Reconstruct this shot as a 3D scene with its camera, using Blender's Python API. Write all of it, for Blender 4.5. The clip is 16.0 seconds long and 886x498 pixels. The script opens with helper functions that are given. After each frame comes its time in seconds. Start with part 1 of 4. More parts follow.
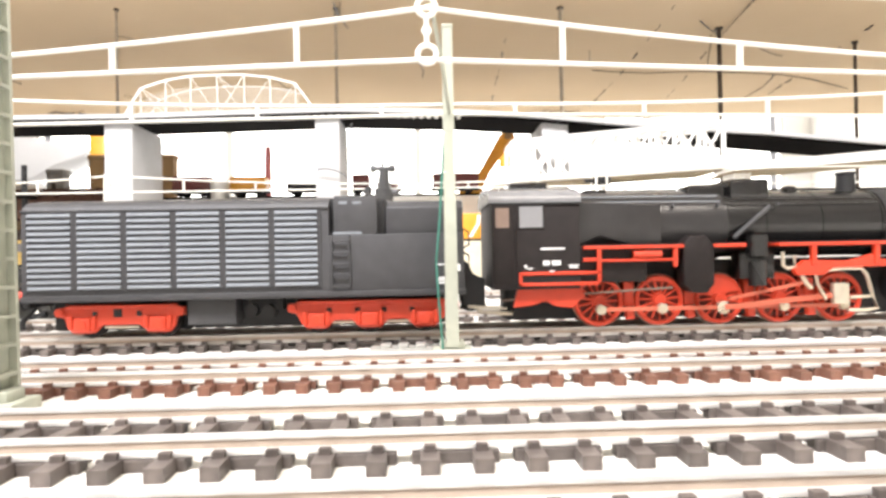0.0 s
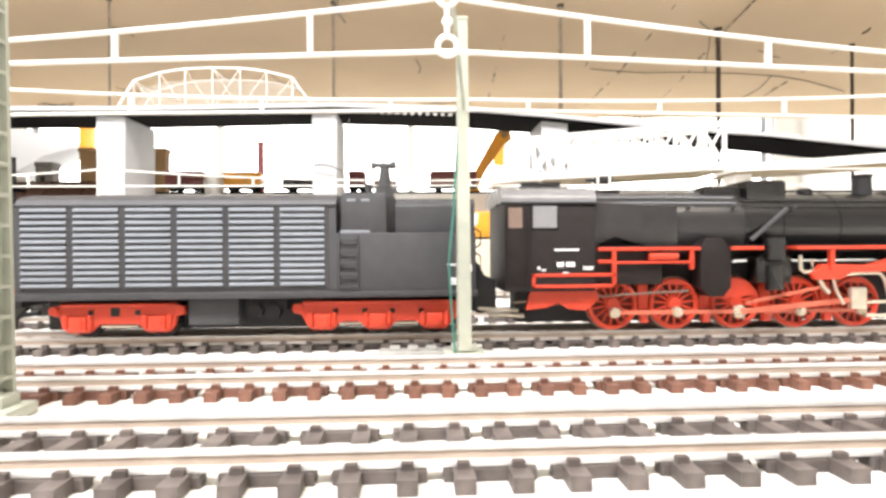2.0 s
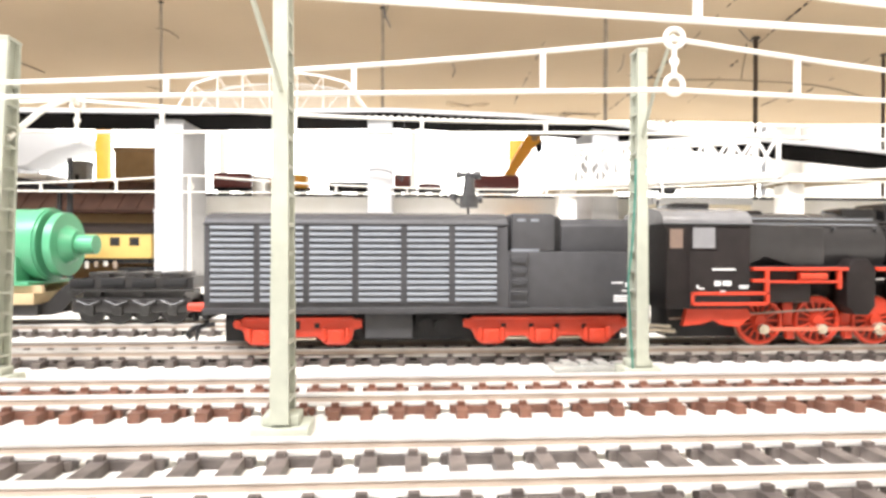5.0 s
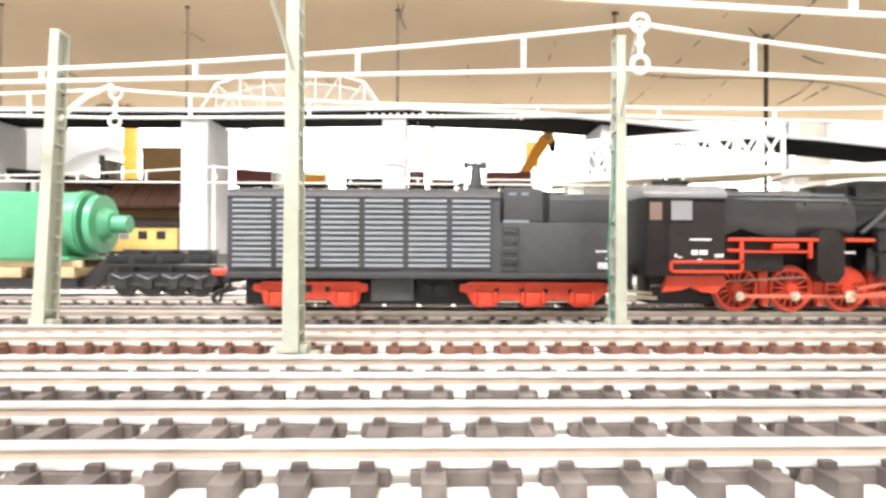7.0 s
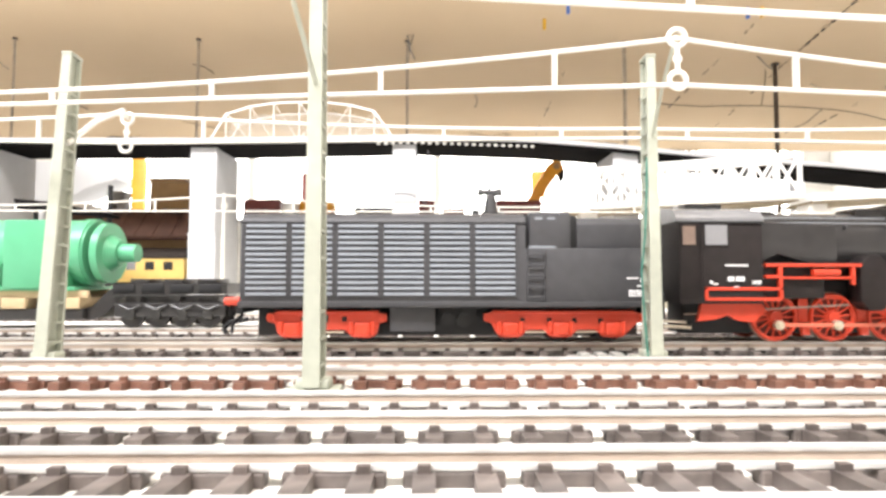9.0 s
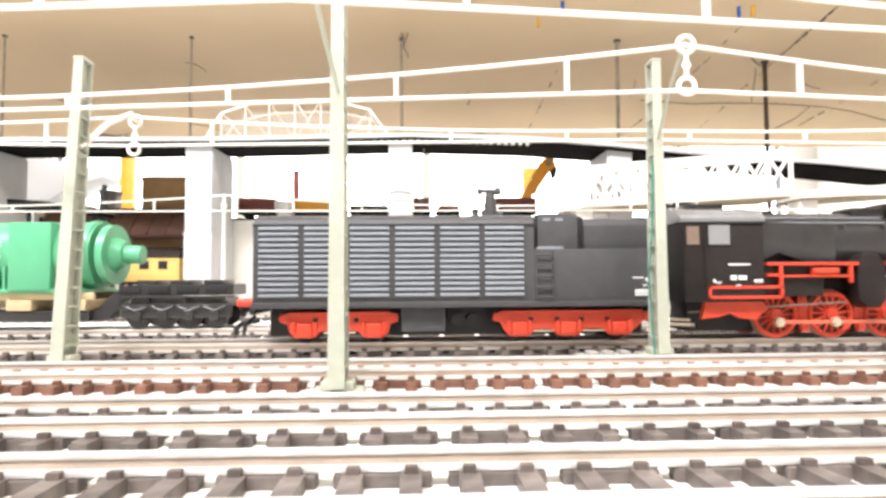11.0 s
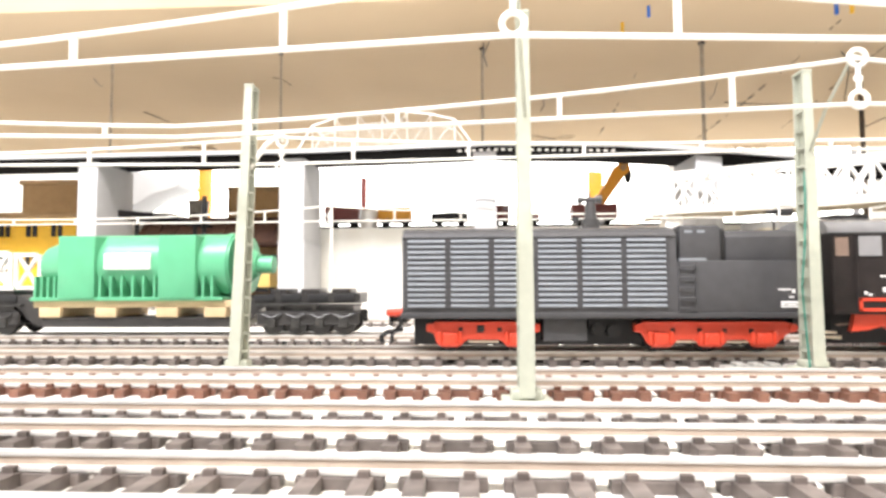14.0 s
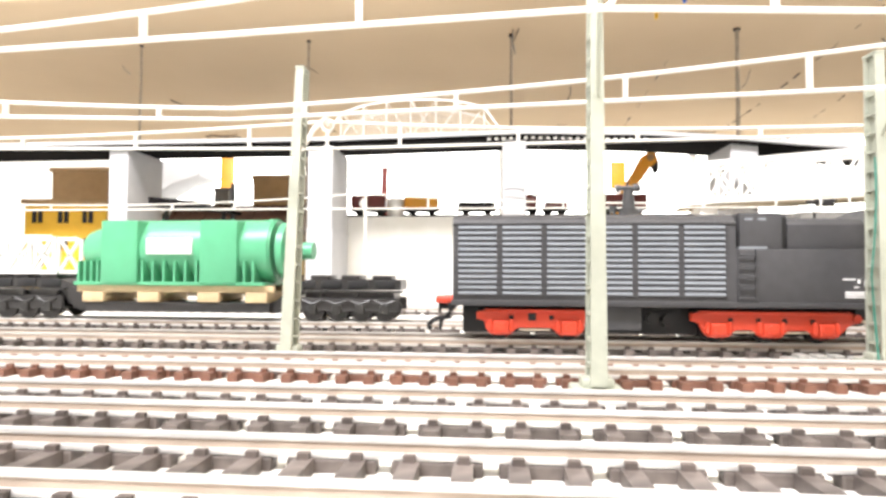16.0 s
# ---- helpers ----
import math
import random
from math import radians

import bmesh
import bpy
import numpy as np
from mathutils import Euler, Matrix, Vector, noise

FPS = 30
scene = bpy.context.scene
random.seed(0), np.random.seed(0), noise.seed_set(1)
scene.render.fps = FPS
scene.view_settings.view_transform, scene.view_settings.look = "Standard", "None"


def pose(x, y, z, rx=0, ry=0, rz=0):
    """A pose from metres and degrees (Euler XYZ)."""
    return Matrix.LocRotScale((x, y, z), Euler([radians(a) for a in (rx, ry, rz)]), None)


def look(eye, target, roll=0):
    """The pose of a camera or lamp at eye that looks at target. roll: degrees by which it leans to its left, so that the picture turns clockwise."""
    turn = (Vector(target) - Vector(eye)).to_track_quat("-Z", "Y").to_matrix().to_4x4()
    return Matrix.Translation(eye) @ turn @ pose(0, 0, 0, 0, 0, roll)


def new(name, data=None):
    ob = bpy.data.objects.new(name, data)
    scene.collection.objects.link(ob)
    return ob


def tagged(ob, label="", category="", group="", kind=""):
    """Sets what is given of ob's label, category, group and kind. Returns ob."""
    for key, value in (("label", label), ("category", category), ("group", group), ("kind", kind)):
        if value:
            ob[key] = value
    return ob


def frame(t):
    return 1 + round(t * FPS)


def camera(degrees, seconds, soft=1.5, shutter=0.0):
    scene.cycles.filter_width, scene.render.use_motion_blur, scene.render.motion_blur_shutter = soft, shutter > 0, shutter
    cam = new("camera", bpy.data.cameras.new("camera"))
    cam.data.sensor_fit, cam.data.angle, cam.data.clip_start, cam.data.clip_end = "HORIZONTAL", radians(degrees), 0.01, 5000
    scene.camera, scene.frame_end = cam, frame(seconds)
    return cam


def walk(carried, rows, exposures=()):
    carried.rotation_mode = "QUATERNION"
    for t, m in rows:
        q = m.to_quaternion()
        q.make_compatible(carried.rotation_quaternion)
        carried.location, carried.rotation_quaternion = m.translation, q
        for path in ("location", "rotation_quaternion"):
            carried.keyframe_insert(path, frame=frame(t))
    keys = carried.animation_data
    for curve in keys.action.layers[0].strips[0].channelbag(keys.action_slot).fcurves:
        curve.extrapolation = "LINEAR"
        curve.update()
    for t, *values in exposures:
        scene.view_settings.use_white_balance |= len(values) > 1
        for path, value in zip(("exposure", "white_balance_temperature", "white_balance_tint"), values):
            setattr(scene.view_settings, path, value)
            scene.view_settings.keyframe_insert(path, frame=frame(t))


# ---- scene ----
cam = camera(74.01, 16.0, soft=3.0)
PATH = [
    (0, (0.02040, -0.18970, 0.02483), (0.0550, 0.8097, 0.0281), -1.03),
    (0.5, (0.02410, -0.18463, 0.02386), (0.0602, 0.8147, 0.0250), -0.97),
    (1, (0.02189, -0.18473, 0.02299), (0.0623, 0.8145, 0.0260), -0.80),
    (1.5, (0.01527, -0.18519, 0.02494), (0.0570, 0.8139, 0.0249), -0.63),
    (2, (0.01483, -0.18406, 0.02555), (0.0648, 0.8147, 0.0247), -0.43),
    (2.5, (0.02191, -0.18356, 0.02606), (0.0843, 0.8145, 0.0249), -0.37),
    (3, (0.02133, -0.17963, 0.02794), (0.0914, 0.8179, 0.0293), -0.42),
    (3.5, (0.00865, -0.17990, 0.03019), (0.0801, 0.8175, 0.0284), -0.57),
    (4, (-0.01110, -0.17922, 0.02739), (0.0581, 0.8184, 0.0204), -0.26),
    (4.5, (-0.02918, -0.18573, 0.03030), (0.0340, 0.8122, 0.0230), -0.18),
    (4.7, (-0.03635, -0.18760, 0.03185), (0.0263, 0.8124, 0.0259), -0.04),
    (6.8, (-0.03366, -0.20250, 0.02460), (-0.0068, 0.7975, 0.0201), 0.63),
    (7, (-0.03041, -0.20716, 0.02102), (-0.0045, 0.7925, 0.0233), 0.25),
    (7.5, (-0.02175, -0.20855, 0.01841), (-0.0126, 0.7910, 0.0470), -0.38),
    (8, (-0.02999, -0.20742, 0.02148), (-0.0180, 0.7914, 0.0690), -0.12),
    (8.5, (-0.02937, -0.19946, 0.02035), (-0.0192, 0.7986, 0.0820), -0.10),
    (8.7, (-0.03304, -0.19813, 0.02000), (-0.0201, 0.8019, 0.0780), -0.03),
    (11, (-0.04245, -0.20110, 0.02149), (-0.0061, 0.7971, 0.0690), -0.36),
    (11.5, (-0.05123, -0.20829, 0.02577), (-0.0232, 0.7898, 0.0809), -0.12),
    (12, (-0.05533, -0.20670, 0.02379), (-0.0399, 0.7916, 0.0793), 0.04),
    (12.5, (-0.05893, -0.20395, 0.02290), (-0.0582, 0.7946, 0.0774), 0.10),
    (13, (-0.06576, -0.20685, 0.02435), (-0.0770, 0.7915, 0.0807), -0.01),
    (13.5, (-0.06978, -0.20807, 0.02379), (-0.0955, 0.7902, 0.0775), -0.11),
    (14, (-0.07106, -0.20793, 0.02383), (-0.1253, 0.7891, 0.0793), -0.27),
    (14.5, (-0.07767, -0.20727, 0.02372), (-0.1411, 0.7897, 0.0697), 0.07),
    (15, (-0.08400, -0.20579, 0.02320), (-0.1612, 0.7905, 0.0600), 0.31),
    (15.5, (-0.08357, -0.20595, 0.02312), (-0.1604, 0.7904, 0.0609), 0.43),
    (16, (-0.08263, -0.20552, 0.02250), (-0.1638, 0.7904, 0.0620), 0.28),
]
walk(cam, [(t, look(eye, target, roll)) for t, eye, target, roll in PATH])

# ---- world, lights, exposure ----
world = bpy.data.worlds.new("room_air")
scene.world = world
world.use_nodes = True
world.node_tree.nodes["Background"].inputs[0].default_value = (1.0, 0.965, 0.975, 1)
world.node_tree.nodes["Background"].inputs[1].default_value = 0.5


def area(name, loc, target, sx, sy, watts, col):
    d = bpy.data.lights.new(name, "AREA")
    d.shape, d.size, d.size_y, d.energy, d.color = "RECTANGLE", sx, sy, watts, col
    ob = new(name, d)
    ob.matrix_world = look(loc, target)
    return ob


area("unseen_room_light", (-0.7, -0.9, 1.55), (-0.6, -0.2, 0), 1.3, 0.3, 83, (0.985, 0.965, 1.0))
area("unseen_room_light", (0.45, -0.9, 1.55), (0.5, -0.2, 0), 1.0, 0.3, 25, (1.0, 0.90, 0.80))
# rear lamp is added, to bounce light up onto the upper level's underside
area("unseen_room_light", (0.5, 2.2, 1.55), (0.5, 1.6, 0), 2.2, 0.4, 75, (1.0, 0.962, 0.975))

# ---- helpers ----
M = 0.001


def mat(name, col, rough=0.6, metal=0.0, var=0.12, scale=400.0, bump=0.0, col2=None, per_object=0.0, spec=0.5):
    m = bpy.data.materials.new(name)
    m.use_nodes = True
    nt = m.node_tree
    bs = nt.nodes["Principled BSDF"]
    tc = nt.nodes.new("ShaderNodeTexCoord")
    n1 = nt.nodes.new("ShaderNodeTexNoise")
    n1.inputs["Scale"].default_value = scale
    n1.inputs["Detail"].default_value = 5
    n2 = nt.nodes.new("ShaderNodeTexNoise")
    n2.inputs["Scale"].default_value = scale / 9
    n2.inputs["Detail"].default_value = 2
    nt.links.new(tc.outputs["Object"], n1.inputs["Vector"])
    nt.links.new(tc.outputs["Object"], n2.inputs["Vector"])
    add = nt.nodes.new("ShaderNodeMath")
    add.operation = "ADD"
    nt.links.new(n1.outputs["Fac"], add.inputs[0])
    nt.links.new(n2.outputs["Fac"], add.inputs[1])
    rp = nt.nodes.new("ShaderNodeMapRange")
    rp.inputs["From Min"].default_value, rp.inputs["From Max"].default_value = 0.7, 1.3
    nt.links.new(add.outputs[0], rp.inputs["Value"])
    mx = nt.nodes.new("ShaderNodeMix")
    mx.data_type = "RGBA"
    c2 = col2 or tuple(c * (1 - 2 * var) for c in col)
    mx.inputs[6].default_value = (*col, 1)
    mx.inputs[7].default_value = (*c2, 1)
    nt.links.new(rp.outputs[0], mx.inputs[0])
    out = mx.outputs[2]
    if per_object:
        oi = nt.nodes.new("ShaderNodeObjectInfo")
        hs = nt.nodes.new("ShaderNodeHueSaturation")
        mr = nt.nodes.new("ShaderNodeMapRange")
        mr.inputs["To Min"].default_value, mr.inputs["To Max"].default_value = 1 - per_object, 1 + per_object
        nt.links.new(oi.outputs["Random"], mr.inputs["Value"])
        nt.links.new(mr.outputs[0], hs.inputs["Value"])
        nt.links.new(out, hs.inputs["Color"])
        out = hs.outputs[0]
    nt.links.new(out, bs.inputs["Base Color"])
    rr = nt.nodes.new("ShaderNodeMapRange")
    rr.inputs["To Min"].default_value, rr.inputs["To Max"].default_value = max(rough - 0.08, 0.02), min(rough + 0.1, 1)
    nt.links.new(n2.outputs["Fac"], rr.inputs["Value"])
    nt.links.new(rr.outputs[0], bs.inputs["Roughness"])
    bs.inputs["Metallic"].default_value = metal
    bs.inputs["Specular IOR Level"].default_value = spec
    if bump:
        b = nt.nodes.new("ShaderNodeBump")
        b.inputs["Strength"].default_value, b.inputs["Distance"].default_value = 0.5, bump
        nt.links.new(n1.outputs["Fac"], b.inputs["Height"])
        nt.links.new(b.outputs[0], bs.inputs["Normal"])
    return m


def glow(name, col, strength):
    m = bpy.data.materials.new(name)
    m.use_nodes = True
    bs = m.node_tree.nodes["Principled BSDF"]
    bs.inputs["Emission Color"].default_value = (*col, 1)
    bs.inputs["Emission Strength"].default_value = strength
    return m


def box(bm, x0, x1, y0, y1, z0, z1, bev=0.0):
    r = bmesh.ops.create_cube(bm, size=1)
    for v in r["verts"]:
        v.co = Vector(((x0 + x1) / 2 + v.co.x * (x1 - x0), (y0 + y1) / 2 + v.co.y * (y1 - y0), (z0 + z1) / 2 + v.co.z * (z1 - z0)))
    if bev:
        es = list({e for v in r["verts"] for e in v.link_edges})
        bmesh.ops.bevel(bm, geom=es, offset=bev, segments=2, profile=0.5, affect="EDGES")


def rod(bm, p, q, r, r2=None, seg=8, caps=True):
    p, q = Vector(p), Vector(q)
    d = q - p
    turn = d.to_track_quat("Z", "Y").to_matrix().to_4x4()
    bmesh.ops.create_cone(bm, cap_ends=caps, segments=seg, radius1=r, radius2=r if r2 is None else r2, depth=d.length,
                          matrix=Matrix.Translation((p + q) / 2) @ turn)


def chain(bm, pts, r, seg=6):
    for a, b in zip(pts, pts[1:]):
        rod(bm, a, b, r, seg=seg)


def sweep(bm, pts, r, seg=6):
    """One bent wire of even thickness through the points."""
    pts = [Vector(p) for p in pts]
    rings = []
    for i, p in enumerate(pts):
        d = (pts[min(i + 1, len(pts) - 1)] - pts[max(i - 1, 0)]).normalized()
        a = d.cross(Vector((0.03, 0.05, 1))).normalized()
        b = a.cross(d)
        rings.append([bm.verts.new(p + r * (math.cos(2 * math.pi * k / seg) * a + math.sin(2 * math.pi * k / seg) * b)) for k in range(seg)])
    for q, w in zip(rings, rings[1:]):
        for k in range(seg):
            bm.faces.new((q[k], q[(k + 1) % seg], w[(k + 1) % seg], w[k]))
    bm.faces.new(rings[0][::-1])
    bm.faces.new(rings[-1])
    bmesh.ops.recalc_face_normals(bm, faces=bm.faces)


def bar(bm, p, q, w, h):
    """A flat bar from p to q, w wide and h deep."""
    p, q = Vector(p), Vector(q)
    d = q - p
    turn = d.to_track_quat("Z", "Y").to_matrix().to_4x4()
    bmesh.ops.create_cube(bm, size=1, matrix=Matrix.Translation((p + q) / 2) @ turn @ Matrix.Diagonal((w, h, d.length, 1)))


def prism(bm, pts, y0, y1, axis="y", bev=0.0):
    """Extrudes an outline: (x, z) along y, or (y, z) along x, or (x, y) along z."""
    def at(a, b, c):
        return {"y": (a, c, b), "x": (c, a, b), "z": (a, b, c)}[axis]
    lo = [bm.verts.new(at(a, b, y0)) for a, b in pts]
    hi = [bm.verts.new(at(a, b, y1)) for a, b in pts]
    n = len(pts)
    fs = [bm.faces.new(lo), bm.faces.new(hi[::-1])]
    for i in range(n):
        fs.append(bm.faces.new((lo[i], hi[i], hi[(i + 1) % n], lo[(i + 1) % n])))
    bmesh.ops.recalc_face_normals(bm, faces=fs)
    if bev:
        es = [e for e in bm.edges if e.verts[0] in lo + hi and e.verts[1] in lo + hi]
        bmesh.ops.bevel(bm, geom=es, offset=bev, segments=2, profile=0.5, affect="EDGES")


def torus(bm, c, r, tube, axis="y", seg=20, ts=8):
    rings = []
    for i in range(seg):
        a = 2 * math.pi * i / seg
        ring = []
        for j in range(ts):
            b = 2 * math.pi * j / ts
            u, v, w = (r + tube * math.cos(b)) * math.cos(a), (r + tube * math.cos(b)) * math.sin(a), tube * math.sin(b)
            p = {"y": (u, w, v), "x": (w, u, v), "z": (u, v, w)}[axis]
            ring.append(bm.verts.new(Vector(c) + Vector(p)))
        rings.append(ring)
    for i in range(seg):
        for j in range(ts):
            k, l = (i + 1) % seg, (j + 1) % ts
            bm.faces.new((rings[i][j], rings[i][l], rings[k][l], rings[k][j]))


def mesh_of(name, bm, material, smooth=False):
    bmesh.ops.scale(bm, vec=(M, M, M), verts=bm.verts)
    me = bpy.data.meshes.new(name)
    bm.to_mesh(me)
    bm.free()
    me.materials.append(material)
    if smooth:
        for p in me.polygons:
            p.use_smooth = True
        me.set_sharp_from_angle(angle=radians(35))
    return me


def part(name, bm, material, parent, label="", smooth=True, at=None):
    ob = new(name, mesh_of(name, bm, material, smooth))
    ob.parent = parent
    if at:
        ob.location = Vector(at) * M
    if label:
        tagged(ob, label)
    return ob


def thing(name, at=(0, 0, 0), label="", category="", group="", kind="", turn=0):
    ob = new(name)
    ob.empty_display_size = 0.01
    ob.matrix_basis = pose(at[0] * M, at[1] * M, at[2] * M, 0, 0, turn)
    return tagged(ob, label, category, group, kind)


def solid(name, bm, material, label="", category="", group="", kind="", at=(0, 0, 0), smooth=True, turn=0):
    ob = new(name, mesh_of(name, bm, material, smooth))
    ob.matrix_basis = pose(at[0] * M, at[1] * M, at[2] * M, 0, 0, turn)
    return tagged(ob, label, category, group, kind)


def nb():
    return bmesh.new()


# ---- materials ----
M_BOARD = mat("white_scenery_board", (0.84, 0.83, 0.80), 0.8, var=0.06, scale=60, bump=0.0003, col2=(0.76, 0.74, 0.68))
M_CREAM = mat("cream_cork_strip", (0.75, 0.68, 0.52), 0.85, var=0.1, scale=200, bump=0.0002)
M_STEEL = mat("nickel_rail", (0.80, 0.79, 0.77), 0.4, 0.5, var=0.1, scale=150)
M_DULL = mat("dull_brown_rail", (0.60, 0.57, 0.53), 0.45, 0.3, var=0.15, scale=150)
M_RUST = mat("tan_rail_web", (0.48, 0.39, 0.315), 0.6, 0.1, var=0.15, scale=150)
M_SLEEP = mat("dark_brown_sleeper_plastic", (0.15, 0.125, 0.112), 0.5, var=0.25, scale=500, per_object=0.2)
M_SLEEPR = mat("red_brown_sleeper_plastic", (0.19, 0.085, 0.055), 0.55, var=0.2, scale=500, per_object=0.15)
M_MAST = mat("pale_green_mast_paint", (0.44, 0.46, 0.38), 0.5, var=0.1, scale=300)
M_WIRE = mat("white_catenary_metal", (0.80, 0.78, 0.72), 0.45, 0.1, var=0.05, scale=200)
M_GREY = mat("anthracite_tender_plastic", (0.062, 0.062, 0.066), 0.45, var=0.12, scale=250, spec=0.35)
M_SLAT = mat("blue_grey_louvre", (0.22, 0.24, 0.265), 0.42, var=0.08, scale=250)
M_BLACK = mat("satin_black_loco_plastic", (0.012, 0.0112, 0.011), 0.24, var=0.2, scale=250, spec=0.55)
M_DARK = mat("dark_brown_black_cab", (0.020, 0.0155, 0.015), 0.5, var=0.2, scale=250, spec=0.25)
M_CASING = mat("dark_grey_firebox_casing", (0.030, 0.028, 0.028), 0.3, var=0.15, scale=250, spec=0.5)
# base grey is raised to carry the bright reflection along the roof side
M_ROOF = mat("glossy_roof_highlight_grey", (0.20, 0.20, 0.205), 0.24, var=0.12, scale=250)
# paler than the chassis red: the rods' highlights are put into the colour
M_RODRED = mat("highlight_red_rod", (0.62, 0.15, 0.09), 0.35, var=0.12, scale=250)
M_DARKSLAB = mat("dark_brown_slab", (0.06, 0.05, 0.042), 0.9, var=0.25, scale=900, bump=0.0003)
M_MOTOR = mat("grey_point_motor_plastic", (0.40, 0.40, 0.37), 0.5, var=0.15, scale=400)
M_DEEP = mat("matt_black", (0.012, 0.012, 0.013), 0.7, var=0.2, scale=200)
M_RED = mat("signal_red_chassis_plastic", (0.62, 0.055, 0.022), 0.42, var=0.1, scale=300)
M_RIM = mat("wheel_tyre_steel", (0.30, 0.22, 0.18), 0.4, 0.6, var=0.1)
M_BRIGHT = mat("bright_rod_steel", (0.75, 0.68, 0.55), 0.3, 0.7, var=0.1)
M_PANE = mat("pale_window_pane", (0.24, 0.24, 0.25), 0.2, var=0.05)
M_TEXT = mat("white_print", (0.85, 0.85, 0.85), 0.6, var=0.02)
M_GREEN = mat("green_transformer_paint", (0.10, 0.40, 0.215), 0.35, var=0.08, scale=120)
M_WOOD = mat("pale_timber_load", (0.62, 0.47, 0.28), 0.7, var=0.12, scale=200)
M_WHITE = mat("white_model_plastic", (0.82, 0.81, 0.78), 0.5, var=0.04, scale=150)
M_CONC = mat("pale_grey_concrete_pier", (0.50, 0.505, 0.515), 0.8, var=0.07, scale=60, bump=0.0002)
# near-black: shade under the viaduct deck is put into this colour
M_UNDER = mat("near_black_deck_shade", (0.010, 0.009, 0.009), 0.9, var=0.2, scale=80, spec=0.04)
M_TAN = mat("tan_upper_level_underside", (0.55, 0.43, 0.285), 0.8, var=0.1, scale=5, col2=(0.45, 0.345, 0.22), bump=0.0003)
M_CABLE = mat("black_cable", (0.025, 0.016, 0.010), 0.5, var=0.1)
M_YELLOW = mat("yellow_model_plastic", (0.72, 0.42, 0.03), 0.5, var=0.08, scale=150)
M_COACH = mat("pale_yellow_coach_paint", (0.75, 0.52, 0.16), 0.5, var=0.06, scale=150)
M_ORANGE = mat("orange_crane_paint", (0.80, 0.36, 0.03), 0.45, var=0.08, scale=100)
M_MAROON = mat("maroon_coach_paint", (0.16, 0.03, 0.025), 0.45, var=0.1, scale=120)
M_BROWN = mat("brown_card_building", (0.34, 0.22, 0.11), 0.8, var=0.12, scale=80)
M_TEAL = mat("green_insulated_wire", (0.05, 0.21, 0.16), 0.5, var=0.05)
M_WALL = mat("white_room_wall", (0.80, 0.78, 0.74), 0.9, var=0.03, scale=4, bump=0.0005)
M_FLOOR = mat("grey_room_floor", (0.3, 0.28, 0.26), 0.7, var=0.1, scale=6)
M_WHITEGLOW = glow("white_backdrop_glow", (1.0, 0.99, 0.96), 6.0)
M_LAMP = glow("lamp_tube", (1.0, 0.96, 0.9), 4.0)

# ---- the room ----
def slab(name, x0, x1, y0, y1, z0, z1, material, label, category):
    bm = nb()
    box(bm, x0, x1, y0, y1, z0, z1)
    return solid(name, bm, material, label, category, kind="structure", smooth=False)


slab("floor", -3000, 3000, -2500, 4200, -1000, -900, M_FLOOR, "plain grey floor of the exhibition room", "floor")
slab("ceiling", -3000, 3000, -2500, 4200, 1650, 1700, M_WALL, "white ceiling of the exhibition room", "ceiling")
slab("wall_west", -3100, -3000, -2500, 4200, -900, 1650, M_WALL, "plain white side wall of the room", "wall")
slab("wall_east", 3000, 3100, -2500, 4200, -900, 1650, M_WALL, "plain white side wall of the room", "wall")
slab("wall_south", -3000, 3000, -2600, -2500, -900, 1650, M_WALL, "plain white wall behind the layout", "wall")
for nm, a in (("wall_north_lower", (-3000, 3000, 4200, 4300, -900, -300)), ("wall_north_upper", (-3000, 3000, 4200, 4300, 1450, 1650)),
              ("wall_north_left", (-3000, -2800, 4200, 4300, -300, 1450)), ("wall_north_right", (2800, 3000, 4200, 4300, -300, 1450))):
    slab(nm, *a, M_WALL, "white wall round the added bright opening", "wall")
# window and glowing sheet are added so that the far background burns out white
win = thing("added_window_1", (0, 4250, 0), "wide window opening added in front of a glowing white sheet", "window", kind="structure")
for x in (-2800, -1400, 0, 1400, 2800):
    bm = nb()
    box(bm, x - 25, x + 25, -30, 30, -300, 1450)
    part("window_frame", bm, M_WALL, win, smooth=False)
slab("backdrop", -2800, 2800, 4400, 4410, -300, 1450, M_WHITEGLOW, "glowing white sheet added to burn out the far background", "backdrop")

# baseboard of the layout
slab("ground", -1500, 1600, -420, 1900, -60, -4.2, M_BOARD, "white painted baseboard of the model railway layout", "ground")
# underside of the upper level
slab("upper_level", -1500, 1700, 288, 900, 268, 290, M_TAN, "tan underside of the layout's upper level with wiring", "upper level")

# ---- tracks ----
RZ = 0.5


def sleeper_mesh(name, material, length=30.0, w=2.6):
    bm = nb()
    box(bm, -w / 2, w / 2, -length / 2, length / 2, -4.4, -2.2)
    for s in (-8.25, 8.25):
        for d in (-1.55, 1.55):
            box(bm, -0.8, 0.8, s + d - 0.55, s + d + 0.55, -2.3, -1.35)
    return mesh_of(name, bm, material)


SLEEP_DARK = sleeper_mesh("sleeper", M_SLEEP, 27.0)
SLEEP_RED = sleeper_mesh("sleeper", M_SLEEPR, 26.5, 2.5)


